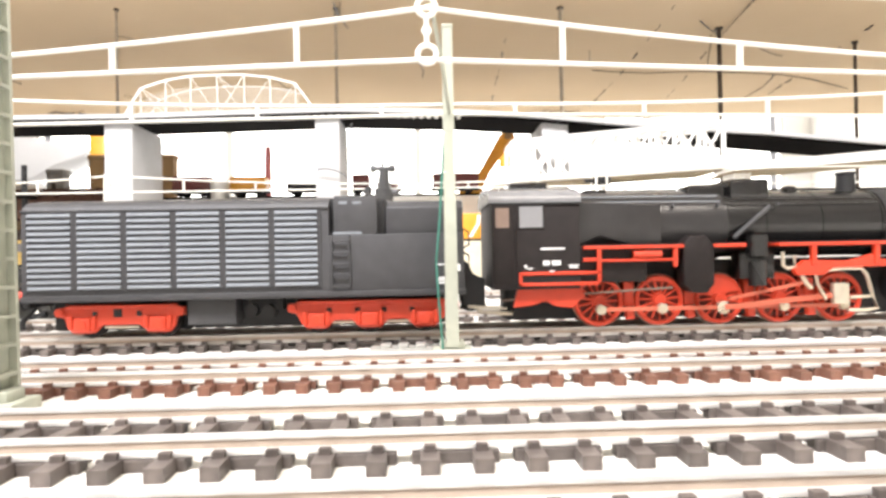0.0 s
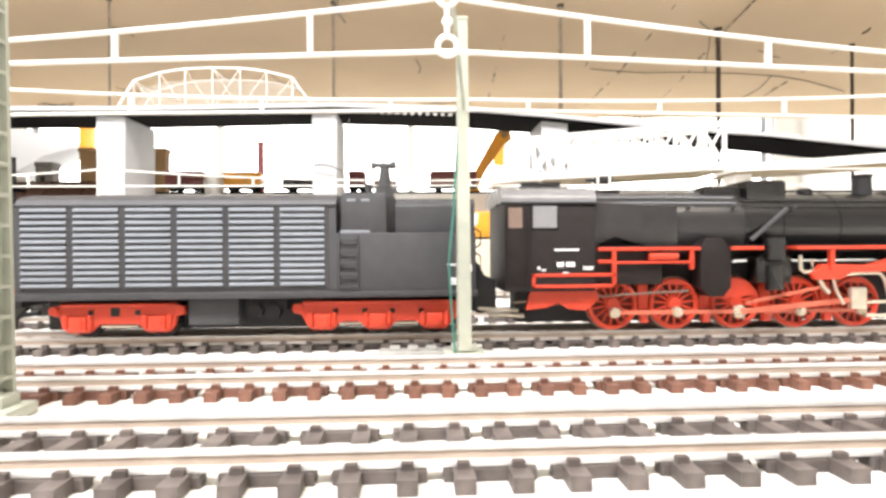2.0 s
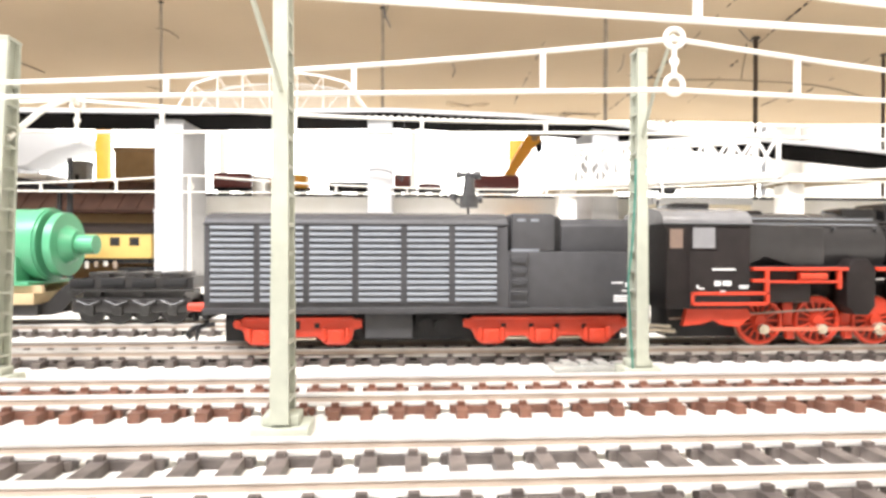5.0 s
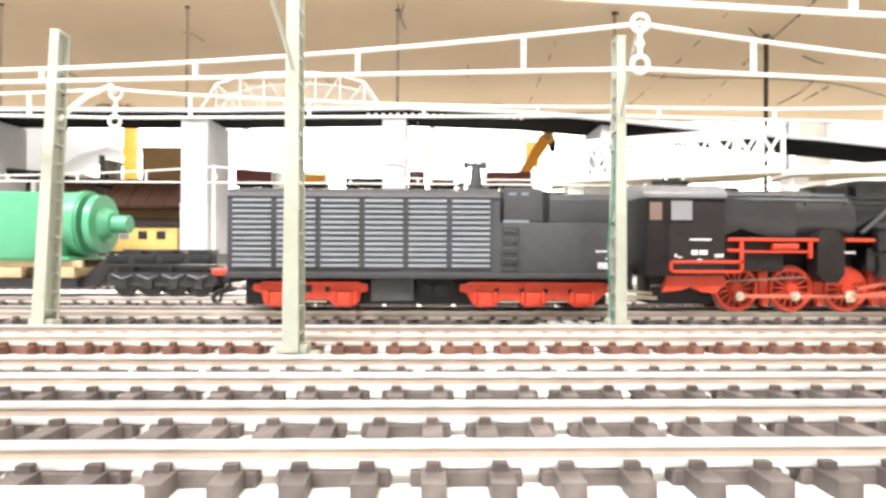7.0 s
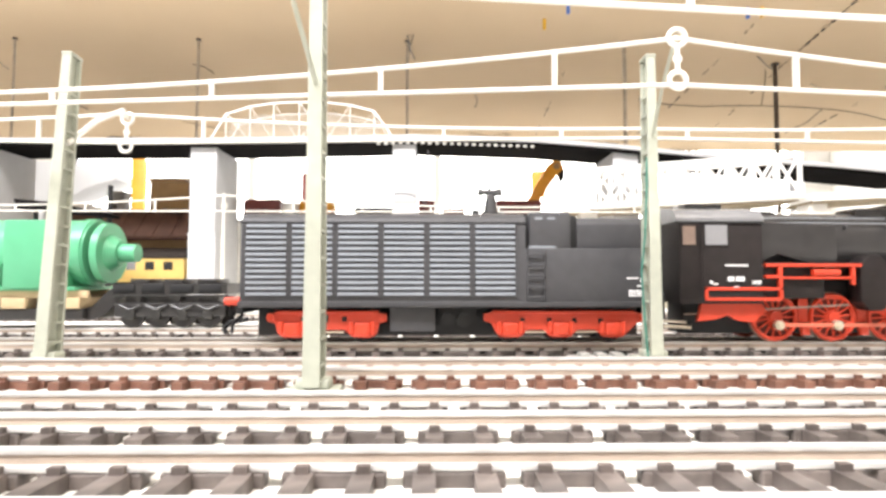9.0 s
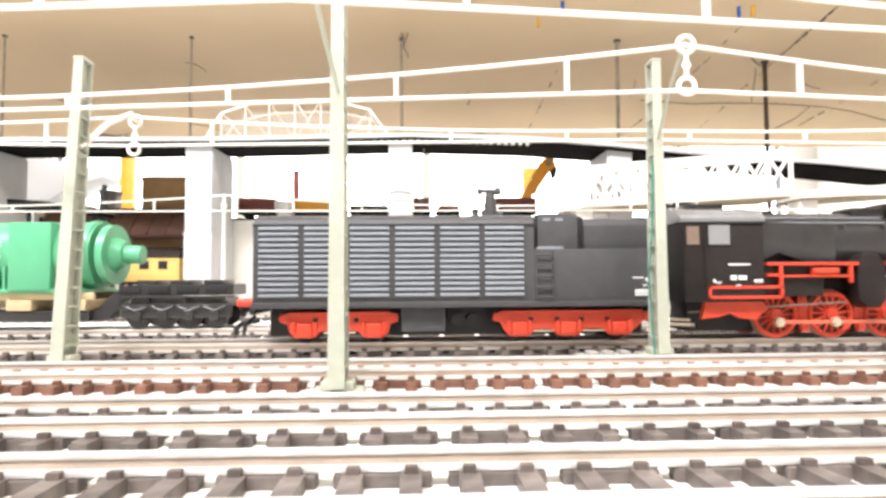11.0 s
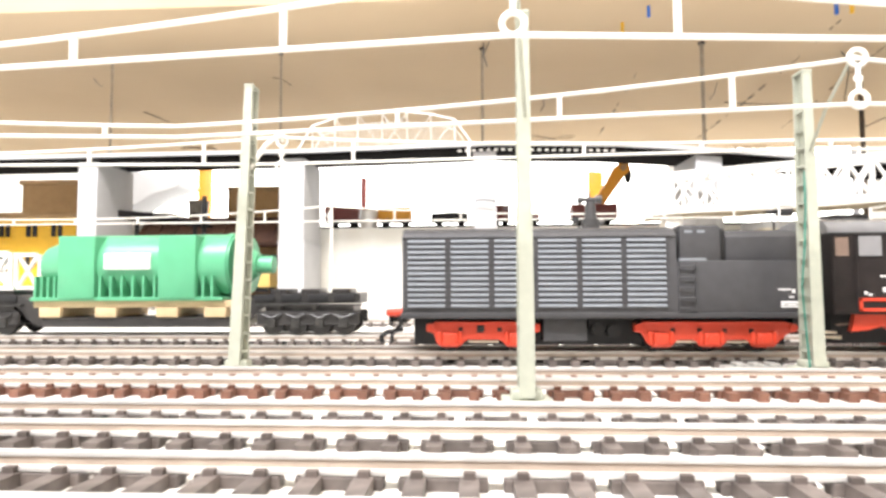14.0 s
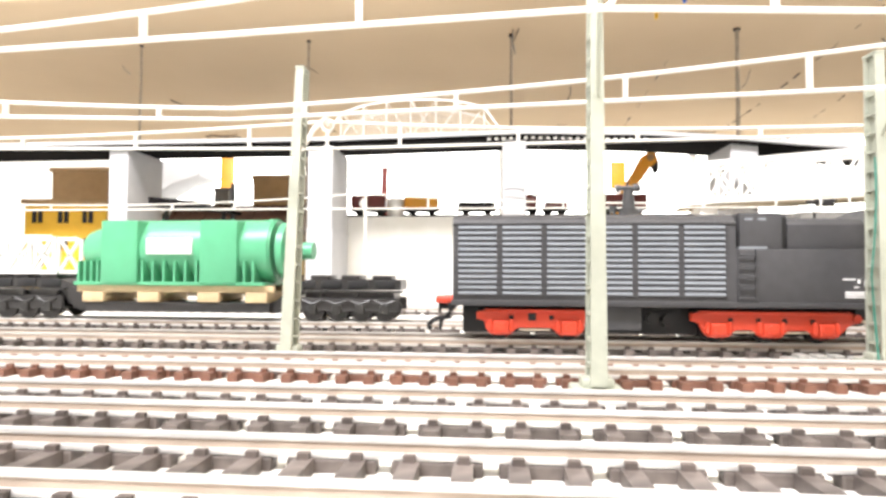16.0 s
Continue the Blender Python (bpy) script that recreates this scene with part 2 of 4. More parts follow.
def track(x0, x1, y, pitch, anchor, dark, label, turn=0.0, px=0.0, web=None, head=None):
    """A length of flexible track along x; anchor: the place of one sleeper."""
    first = anchor - 2 * pitch * math.floor((anchor - x0) / (2 * pitch))
    t = thing("railway_track", (px, y, 0), label, "model track", "tracks of the yard", "structure", turn)
    web, head = web or M_RUST, head or M_STEEL
    for s in (-8.25, 8.25):
        bm = nb()
        box(bm, x0 - px, x1 - px, s - 0.28, s + 0.28, RZ - 2.0, RZ - 0.75)
        r = part("rail", bm, web, t, smooth=False)
        bm = nb()
        box(bm, x0 - px, x1 - px, s - 1.15, s + 1.15, RZ - 2.75, RZ - 1.95, 0.15)
        part("rail_foot", bm, head, r, "bright rail foot")
        bm = nb()
        box(bm, x0 - px, x1 - px, s - 0.55, s + 0.55, RZ - 0.8, RZ, 0.12)
        part("rail_head", bm, head, r, "bright worn rail head")
        bm = nb()
        x = first + (pitch if s > 0 else 0)
        while x < x1 - px - 2 * pitch:
            box(bm, x - pitch / 2 + 1.0, x + 1.5 * pitch - 1.0, s - 1.25, s + 1.25, -4.3, -2.35, 0.3)
            x += 2 * pitch
        part("web_strip", bm, M_SLEEP if dark else M_SLEEPR, t, smooth=False)
    x = first
    while x < x1 - px:
        ob = new("sleeper", SLEEP_DARK if dark else SLEEP_RED)
        ob.parent = t
        ob.location = (x * M, 0, 0)
        x += pitch
    return t


slab("track_bed", -430, 340, -10.5, 13, -4.6, -3.3, M_DARKSLAB, "dark brown slab under the locomotive track", "track bed")
track(-420, 330, 0, 7.5, -1.0, True, "grey-brown flexible track under the locomotive", head=M_DULL)
track(-330, 260, -54.4, 6.65, 28.2, False, "red-brown flexible track on white board")
track(-260, 200, -100.2, 7.05, 6.8, True, "dark sleepered track with bright rails")
track(-230, 170, -135.2, 7.05, -1.5, True, "dark sleepered track with bright rails and tan webs")
track(-620, 420, 60, 7.6, 0, True, "dark track behind the locomotive")
track(-620, 420, 170, 7.6, 0, True, "dark track behind the locomotive")


# ---- catenary ----
def mast(x, y, h, arm, label, ring=None, base=True):
    """Lattice mast; arm: reach in y to the wire (negative: towards the front) and the ring's x offset."""
    t = thing("catenary_mast", (x, y, -4.2), label, "catenary mast", "catenary masts")
    H = h + 4.2
    for s in (-1, 1):
        bm = nb()
        y0, y1 = s * 3.3, s * 2.3
        lo = [(-1.75, y0 - 0.45, 3), (1.75, y0 - 0.45, 3), (1.75, y0 + 0.45, 3), (-1.75, y0 + 0.45, 3)]
        hi = [(-1.3, y1 - 0.4, H), (1.3, y1 - 0.4, H), (1.3, y1 + 0.4, H), (-1.3, y1 + 0.4, H)]
        lo, hi = [bm.verts.new(p) for p in lo], [bm.verts.new(p) for p in hi]
        bm.faces.new(lo[::-1])
        bm.faces.new(hi)
        for i in range(4):
            bm.faces.new((lo[i], lo[(i + 1) % 4], hi[(i + 1) % 4], hi[i]))
        part("flange", bm, M_MAST, t, smooth=False)
    bm = nb()
    prism(bm, [(-3.2, 3), (3.2, 3), (2.2, H), (-2.2, H)], -0.2, 0.2, "x")
    part("web_plate", bm, M_MAST, t, smooth=False)
    for k in range(int((H - 8) / 5.5)):
        z = 7 + k * 5.5
        w, d = 1.7 - 0.45 * z / H, 3.2 - 1.0 * z / H
        bm = nb()
        box(bm, -w, w, -d, d, z - 0.35, z + 0.35)
        part("rung", bm, M_MAST, t, smooth=False)
    bm = nb()
    box(bm, -5.4, 5.4, -4.4, 4.4, 0, 2.4, 0.4)
    box(bm, -3.4, 3.4, -2.6, 2.6, 2.2, 4.4, 0.4)
    part("base_plate", bm, M_MAST, t)
    bm = nb()
    box(bm, -1.5, 1.5, -2.9, 2.9, H - 0.3, H + 0.6, 0.2)
    part("cap", bm, M_MAST, t)
    if arm:
        rx, ry, zl, zu = arm
        bm = nb()
        pts = [(0.6, 0, H - 26), (rx * 0.35, ry * 0.45, H - 14), (rx * 0.8, ry * 0.9, zu + 6), (rx, ry, zu + 4.4)]
        sweep(bm, pts, 0.5 if ry < 0 else 0.85)
        part("arm", bm, M_MAST if ry < 0 else M_WIRE, t)
        bm = nb()
        torus(bm, (rx, ry, zu + 4.2), 2.0, 0.62)
        torus(bm, (rx, ry, zl + 4.2), 2.0, 0.62)
        rod(bm, (rx, ry, zu + 2.4), (rx, ry, zl + 6), 0.6)
        torus(bm, (rx, ry, (zu + zl) / 2 + 4.2), 0.75, 0.4)
        part("insulator_hanger", bm, M_WIRE, t, "white double ring hanger")
    return t


def wire(ring, y, zl, spans, drops_l, drops_r, label, slope=0.0, rise=10.3, low=3.2, r=0.55):
    t = thing("overhead_wire", (ring, y, zl), label, "catenary wire", "overhead wires")
    left, right = spans

    def gap(u):
        return low + (rise - low) * abs(1 - min(abs(u), 360) / 180) ** 2

    def off(u):
        v = abs(u) % 360
        return slope * min(v, 360 - v)

    us = sorted({-left, right, 0, *[k * 12 for k in range(-int(left // 12), int(right // 12) + 1)]})
    for nm, zs in (("contact_wire", [0 for u in us]), ("carrier_wire", [gap(u) for u in us])):
        bm = nb()
        sweep(bm, [(u, off(u), z) for u, z in zip(us, zs)], r)
        part(nm, bm, M_WIRE, t)
    for u in [-d for d in drops_l] + list(drops_r):
        bm = nb()
        bar(bm, (u, off(u), -0.2), (u, off(u), gap(u)), 2.0 * r, 2 * r)
        part("dropper", bm, M_WIRE, t, smooth=False)
    return t


mast(28.1, -27.5, 86, (-6, -35.1, 67.4, 77.7), "pale green lattice catenary mast with green wire")
mast(-145, -30.0, 86, (-1.4, 35.4, 68.8, 78.8), "pale green lattice catenary mast beside the tender track").matrix_basis = pose(-0.1438, -0.030, -0.0042, -2.4, 1.1, 0)
mast(-60, -76, 84, (-4, -29.8, 69.3, 79.6), "pale green lattice catenary mast between two tracks")
wire(22, -62.6, 66.3, (400, 330), (28.5, 70.7, 114, 157, 200, 243, 286), (30.5, 73.5, 117, 160, 203), "white stamped metal catenary wire over the red-brown track", 0.11, 11.2)
wire(-64.1, -105.8, 67.3, (300, 300), (42.5, 86, 129, 172), (29.5, 73, 116, 159), "white stamped metal catenary wire over a front track", 0.09, 11.5)
wire(-145, 8.3, 68.4, (320, 560), (28, 71, 114, 157, 200), (29, 72, 113, 153, 196, 239, 282, 325, 368), "white stamped metal catenary wire over the locomotive track", -0.06)
wire(-166, 170, 63.5, (400, 700), (43, 86, 129, 172, 215), (43, 86, 129, 172, 215, 258, 301), "thin white catenary wire over a rear track", 0.0, 10, 3, 0.5)
def slim_mast(x, y, h):
    t = thing("catenary_mast", (x, y, -4.2), "slim pale catenary mast of a rear track", "catenary mast", "catenary masts")
    bm = nb()
    rod(bm, (0, 0, 0), (0, 0, h + 4.2), 1.3, 0.8, seg=10)
    part("pole", bm, M_WIRE, t)
    bm = nb()
    box(bm, -3.5, 3.5, -3.5, 3.5, 0, 2.2, 0.4)
    part("base_plate", bm, M_MAST, t)
    bm = nb()
    sweep(bm, [(0, 0, h - 14), (-3, 8, h - 4), (-6, 18, h + 2)], 0.55)
    sweep(bm, [(0, 0, h + 1), (-6, 18, h - 1)], 0.5)
    part("arm", bm, M_WIRE, t)
    bm = nb()
    torus(bm, (-6, 18, h - 1), 1.6, 0.45)
    part("insulator_hanger", bm, M_WIRE, t)


slim_mast(-160, 152, 72)


# ---- tender ----
def tender():
    t = thing("steam_tender", (0, 0, RZ), "anthracite condensing tender with louvred sides and red bogies on the track", "tender")
    yf = 16.8
    # main body, with a rounded roof line
    prof = [(-yf, 12.2), (yf, 12.2), (yf, 36.9), (yf - 0.8, 38.9), (yf - 2.6, 40.2), (yf - 8, 41.2), (-yf + 8, 41.2), (-yf + 2.6, 40.2), (-yf + 0.8, 38.9), (-yf, 36.9)]
    bm = nb()
    prism(bm, prof, -94.8, -7.0, "x")
    body = part("body", bm, M_GREY, t)
    bm = nb()
    box(bm, -95.4, 33, -yf - 0.5, yf + 0.5, 11.4, 13.2, 0.4)
    part("sole_bar", bm, M_GREY, t)
    bm = nb()
    box(bm, -95, -6.8, -yf - 0.45, -yf + 1, 37.2, 38.0, 0.2)
    part("roof_bead", bm, M_GREY, t)
    # louvre panels
    for k in range(6):
        x0 = -93.0 + k * 14.1
        fr = nb()
        for a in (x0 - 1.0, x0 + 12.3):
            box(fr, a, a + 0.9, -yf - 0.35, -yf + 0.3, 14.4, 37.0)
        p = part("louvre_frame", fr, M_GREY, t, smooth=False)
        for j in range(13):
            z = 15.1 + j * 1.74
            bm = nb()
            prism(bm, [(-yf - 0.05, z + 1.05), (-yf - 0.75, z + 0.35), (-yf - 0.75, z - 0.05), (-yf - 0.05, z + 0.1)], x0, x0 + 12.2, "x")
            part("slat", bm, M_SLAT, p, smooth=False)
    # water section with stepped top
    bm = nb()
    box(bm, -7.6, 32.6, -yf + 0.1, yf - 0.1, 12.2, 29.7, 0.3)
    part("water_tank", bm, M_GREY, t)
    prof2 = [(-yf + 2.6, 29), (yf - 2.6, 29), (yf - 2.6, 37.5), (yf - 5, 39.6), (-yf + 5, 39.6), (-yf + 2.6, 37.5)]
    bm = nb()
    prism(bm, prof2, 9.6, 32.6, "x", 0.3)
    part("upper_casing", bm, M_GREY, t)
    bm = nb()
    prism(bm, [(-5.6, 29.7), (7.2, 29.7), (7.2, 40.2), (6.4, 41), (-5.6, 41)], -yf + 0.6, yf - 0.6, "y", 0.3)
    part("fan_housing", bm, M_GREY, t)
    # black filler gives the recesses either side of the housing their shade
    bm = nb()
    box(bm, -7.4, 9.8, -yf + 2.4, yf - 2.4, 29.5, 40.4, 1.2)
    part("recess_filler", bm, M_DEEP, t, "black filler that stands for shaded recesses beside the fan housing")
    bm = nb()
    box(bm, -5.9, 2.6, -yf + 0.2, -yf + 2, 29.6, 30.4, 0.2)
    part("hinge_strip", bm, M_SLAT, t)
    for k in range(5):
        z = 14.5 + k * 3.3
        bm = nb()
        rod(bm, (-6, -yf - 0.9, z), (-1.2, -yf - 0.9, z), 0.28, seg=6)
        rod(bm, (-6, -yf - 0.9, z), (-6, -yf + 0.3, z), 0.25, seg=6)
        rod(bm, (-1.2, -yf - 0.9, z), (-1.2, -yf + 0.3, z), 0.25, seg=6)
        part("step", bm, M_GREY, t)
    for x in (-6.2, -1.0):
        bm = nb()
        box(bm, x - 0.25, x + 0.25, -yf - 0.35, -yf + 0.2, 13.2, 29.5)
        part("ladder_rail", bm, M_GREY, t)
    for x in (-4, 0):
        bm = nb()
        box(bm, x, x + 2.4, -yf + 0.45, -yf + 0.7, 38.6, 39.4)
        part("handle", bm, M_SLAT, t)
    # marks too small to read
    for a, b, z, w in ((24.4, 28.0, 20.4, 0.4), (28.6, 29.4, 19.8, 1.2), (30.6, 31.4, 19.4, 2.0), (27.6, 29.0, 18.0, 0.4), (25.0, 30.6, 16.4, 0.5), (25.0, 30.4, 15.7, 0.4), (25.0, 30.6, 15.0, 0.4)):
        bm = nb()
        box(bm, a, b, -yf - 0.12, -yf + 0.2, z - w / 2, z + w / 2)
        part("lettering_bar", bm, M_TEXT, t, smooth=False)
    # bogies
    def bogie(x0, x1, ax, holes, label):
        low, mid = 1.9, 4.3
        pts = [(x0, 9.4), (x0 + 2.2, 9.6), (x0 + 3.0, 10.3), (x1 - 3.0, 10.3), (x1 - 2.2, 9.6), (x1, 9.4), (x1, 7.0), (x1 - 2.4, 6.4)]
        for c in reversed(ax):
            pts += [(c + 4.6, 3.6), (c + 3.4, low + 0.3), (c + 2.2, low), (c - 2.2, low), (c - 3.4, low + 0.3), (c - 4.6, 3.6)]
            if c != ax[0]:
                pv = ax[ax.index(c) - 1]
                pts += [(c - 5.6, mid), (pv + 5.6, mid)]
        pts += [(x0 + 2.4, 6.4), (x0, 7.0)]
        frames = []
        for y0, y1 in ((-13.8, -12.2), (12.2, 13.8)):
            bm = nb()
            prism(bm, pts, y0, y1, "y", 0.25)
            frames.append(part("bogie_frame", bm, M_RED, t, label))
        b = frames[0]
        # rolled edge along the top of the side frame
        bm = nb()
        box(bm, x0 + 3.2, x1 - 3.2, -14.3, -13.5, 9.3, 10.2, 0.3)
        part("top_flange", bm, M_RED, b)
        for x in (x0 + 1.2, x1 - 1.2):
            bm = nb()
            rod(bm, (x, -14.6, 8.2), (x, -13.4, 8.2), 1.25, seg=14)
            part("end_boss", bm, M_RED, b)
        for c in ax:
            bm = nb()
            box(bm, c - 2.5, c + 2.5, -14.9, -13.5, 2.4, 6.6, 0.65)
            rod(bm, (c, -14.6, 4.6), (c, -15.3, 4.6), 1.5, seg=16)
            box(bm, c - 3.4, c + 3.4, -14.3, -13.5, 2.5, 3.4, 0.25)
            part("axle_box", bm, M_RED, b)
            for q in (-3.3, 3.3):
                bm = nb()
                rod(bm, (c + q, -14.2, 3.4), (c + q, -14.2, 7.0), 0.75, seg=10)
                part("spring", bm, M_RED, b)
            bm = nb()
            rod(bm, (c, -8.9, 4.6), (c, -7.3, 4.6), 4.6, seg=24)
            rod(bm, (c, 8.9, 4.6), (c, 7.3, 4.6), 4.6, seg=24)
            rod(bm, (c, -8, 4.6), (c, 8, 4.6), 1.0)
            part("wheelset", bm, M_DARK, t)
        # black blocks on the solid frame stand for the shaded insides of holes
        for x, z, r in holes:
            bm = nb()
            box(bm, x - r, x + r, -13.95, -13.4, z - r, z + r, 0.15)
            part("hole_block", bm, M_DEEP, b, "black square block standing for a shaded hole")
            bm = nb()
            box(bm, x - r - 0.5, x + r + 0.5, -14.15, -13.5, z + r + 0.05, z + r + 0.5, 0.1)
            part("hole_rim", bm, M_RED, b)
        for a, c in zip(ax, ax[1:]):
            bm = nb()
            box(bm, (a + c) / 2 - 5, (a + c) / 2 + 5, -13.2, -12.4, 3.3, 3.9, 0.1)
            part("tie_bar", bm, M_BRIGHT, t, "thin brassy tie bar")
        bm = nb()
        box(bm, x0 + 2, x1 - 2, -12, 12, 6.5, 10.2)
        part("bolster", bm, M_DEEP, t)
    bogie(-87.2, -50.0, (-79.4, -57.6), ((-76.0, 7.6, 0.75), (-69.4, 7.8, 1.25), (-63.2, 7.6, 0.75)), "red two-axle bogie frame")
    bogie(-19.8, 31.0, (-11.4, 4.4, 20.8), ((-7.7, 7.3, 0.75), (0.7, 7.3, 0.75), (8.6, 7.2, 0.75), (16.9, 7.1, 0.75)), "red three-axle bogie frame")
    bm = nb()
    box(bm, -49, -35, -14.2, 14, 3.8, 11.6, 0.4)
    part("battery_box", bm, M_GREY, t)
    bm = nb()
    box(bm, -34, -22, -11, 11, 7.5, 11.6)
    rod(bm, (-31, -12.5, 7.5), (-31, -9, 7.5), 2.0, seg=14)
    rod(bm, (-26, -12.5, 7.0), (-26, -9, 7.0), 2.2, seg=14)
    part("air_tank", bm, M_DEEP, t)
    bm = nb()
    box(bm, -92, 31, -6.5, 6.5, 2.0, 11.6, 0.4)
    part("chassis_core", bm, M_DEEP, t)
    # buffers and coupling at the rear end
    for s in (-1, 1):
        bm = nb()
        rod(bm, (-95.5, s * 10, 11), (-99, s * 10, 11), 1.1, seg=12)
        rod(bm, (-99, s * 10, 11), (-99.8, s * 10, 11), 2.4, seg=18)
        part("buffer", bm, M_DEEP, t)
    bm = nb()
    box(bm, -96.6, -94.6, -14, 14, 9.5, 13.2, 0.3)
    part("buffer_beam", bm, M_DEEP, t)
    bm = nb()
    rod(bm, (-95, -13, 13.2), (-100.5, -13, 13.2), 1.5, 1.2, seg=14)
    part("tail_lamp", bm, M_RED, t, "small red tail lamp")
    bm = nb()
    chain(bm, [(-96, -4, 7), (-102, -4, 6), (-104, -4, 4), (-103, -4, 2.5)], 0.8)
    chain(bm, [(-96, -9, 9), (-99, -9.5, 6), (-99.5, -9.5, 3.0)], 0.6)
    part("coupling_hook", bm, M_DEEP, t)
    bm = nb()
    chain(bm, [(32, -4, 7), (35, -4, 6), (40, -4, 7)], 0.9)
    chain(bm, [(32, -8, 9), (34, -8, 6), (38, -8, 9)], 0.6)
    part("drawbar", bm, M_DEEP, t)
    bm = nb()
    prism(bm, [(32.4, 7), (39.4, 7), (39.4, 15.5), (36, 17.0), (34.2, 20.5), (32.4, 22)], -9, 9, "y", 0.3)
    part("drawbar_housing", bm, M_DEEP, t)
    for z in (24, 31):
        bm = nb()
        sweep(bm, [(32.4, -13.6, z), (34.2, -14.2, z - 1.2), (34.2, -14.2, z - 5), (32.4, -13.6, z - 6)], 0.3)
        part("grab_iron", bm, M_DEEP, t)
    return t


tender()


# ---- locomotive ----
M_SPOKEGAP = mat("dark_red_spoke_gap_shade", (0.20, 0.030, 0.018), 0.6, var=0.25, scale=200)


def wheel(t, x, y, r, rot):
    bm = nb()
    torus(bm, (0, 0, 0), r - 0.9, 0.8, seg=28, ts=6)
    w = part("drive_wheel", bm, M_RED, t, "red spoked driving wheel", at=(x, y, r))
    bm = nb()
    torus(bm, (0, 0.9, 0), r - 0.2, 0.55, seg=28, ts=6)
    part("tyre", bm, M_RIM, w)
    for k in range(15):
        a = 2 * math.pi * k / 15 + rot
        bm = nb()
        rod(bm, (math.cos(a) * 1.2, -0.2, math.sin(a) * 1.2), (math.cos(a) * (r - 1), -0.2, math.sin(a) * (r - 1)), 0.42, 0.3, seg=6)
        part("spoke", bm, M_RED, w)
    bm = nb()
    rod(bm, (0, -1.1, 0), (0, 1, 0), 1.9, seg=16)
    rod(bm, (0, -0.9, -2.4), (0, 0.8, -2.4), 1.5, seg=12)
    part("hub", bm, M_RED, w)
    # solid dark red disc stands for the shaded gaps between the spokes
    bm = nb()
    bmesh.ops.create_circle(bm, cap_ends=True, segments=24, radius=r - 1.5, matrix=Matrix.Translation((0, 0.9, 0)) @ Matrix.Rotation(radians(90), 4, "X"))
    part("back_disc", bm, M_SPOKEGAP, w)
    return w


def loco():
    t = thing("steam_locomotive", (0, 0, RZ), "black steam locomotive model with red wheels and running boards", "locomotive")
    yf = 16.8
    # cab
    bm = nb()
    prof = [(-yf, 12.5), (yf, 12.5), (yf, 37.8), (yf - 0.8, 39.2), (-yf + 0.8, 39.2), (-yf, 37.8)]
    prism(bm, prof, 41.0, 67.0, "x")
    cab = part("cab", bm, M_DARK, t)
    side = [(-yf + 4.6 + 4.9 * math.cos(radians(w)), 38.0 + 4.3 * math.sin(radians(w))) for w in range(180, 104, -9)]
    roof = side + [(-6, 43.5), (6, 43.5)] + [(-y, z) for y, z in reversed(side)]
    bm = nb()
    prism(bm, roof, 40.0, 67.6, "x")
    part("cab_roof", bm, M_ROOF, t, "glossy cab roof, its highlight put into a lighter grey")
    bm = nb()
    box(bm, 39.9, 67.7, -yf - 0.55, -yf + 0.4, 37.5, 38.2, 0.2)
    part("roof_gutter", bm, M_DEEP, t)
    bm = nb()
    box(bm, 48, 60, -6, 6, 43.2, 45.2, 0.5)
    part("roof_ventilator", bm, M_BLACK, t)
    for a, b, c, d, nm in ((49.1, 56.0, 30.8, 37.0, "cab_window"), (42.0, 46.0, 30.8, 36.6, "door_window")):
        bm = nb()
        box(bm, a - 0.6, b + 0.6, -yf - 0.22, -yf + 0.3, c - 0.6, d + 0.6, 0.1)
        w = part("window_frame", bm, M_DARK, t)
        bm = nb()
        box(bm, a, b, -yf - 0.36, -yf + 0.2, c, d)
        part("pane", bm, M_PANE if nm == "cab_window" else M_RIM, w, "pale cloudy pane" if nm == "cab_window" else "brownish pane", smooth=False)
    bm = nb()
    box(bm, 41.4, 47.4, -yf - 0.18, -yf + 0.3, 14, 38, 0.1)
    part("cab_door", bm, M_DARK, t)
    for x in (41.0, 47.9):
        bm = nb()
        rod(bm, (x, -yf - 0.7, 16), (x, -yf - 0.7, 36), 0.22, seg=6)
        part("handrail", bm, M_DARK, t)
    for a, b, z, w in ((55.3, 62.4, 24.4, 0.5), (50.4, 51.1, 19.2, 0.9), (51.3, 52.8, 18.6, 0.4), (63.6, 66.4, 18.8, 0.35), (63.6, 66.6, 19.4, 0.35), (57.8, 59.3, 17.8, 0.35),
                       (56.0, 56.9, 20.2, 1.4), (57.1, 57.9, 20.2, 1.4), (58.6, 59.3, 20.2, 1.4), (59.5, 60.2, 20.2, 1.4), (60.4, 61.1, 20.2, 1.4)):
        bm = nb()
        box(bm, a, b, -yf - 0.3, -yf + 0.2, z - w / 2, z + w / 2)
        part("lettering_bar", bm, M_TEXT, t, smooth=False)
    # firebox casing with sloping lower edge
    bm = nb()
    prism(bm, [(66.5, 24.6), (66.5, 38.6), (93.0, 37.4), (93.0, 25.3), (84, 25.0), (74, 28.0)], -13.6, 13.6, "y", 0.5)
    part("firebox", bm, M_CASING, t)
    bm = nb()
    box(bm, 66.5, 88, -14.6, 14.6, 14.0, 25.0, 0.5)
    part("ash_pan", bm, M_DARK, t)
    # boiler and fittings
    bm = nb()
    rod(bm, (62, 0, 31.2), (166, 0, 31.2), 10.6, seg=40)
    boiler = part("boiler", bm, M_BLACK, t)
    bm = nb()
    rod(bm, (67, 0, 31.0), (115, 0, 31.0), 11.3, seg=44)
    part("boiler_cladding", bm, M_CASING, t, "dark grey boiler cladding behind the cab")
    for x in (115.5, 128, 146, 165):
        bm = nb()
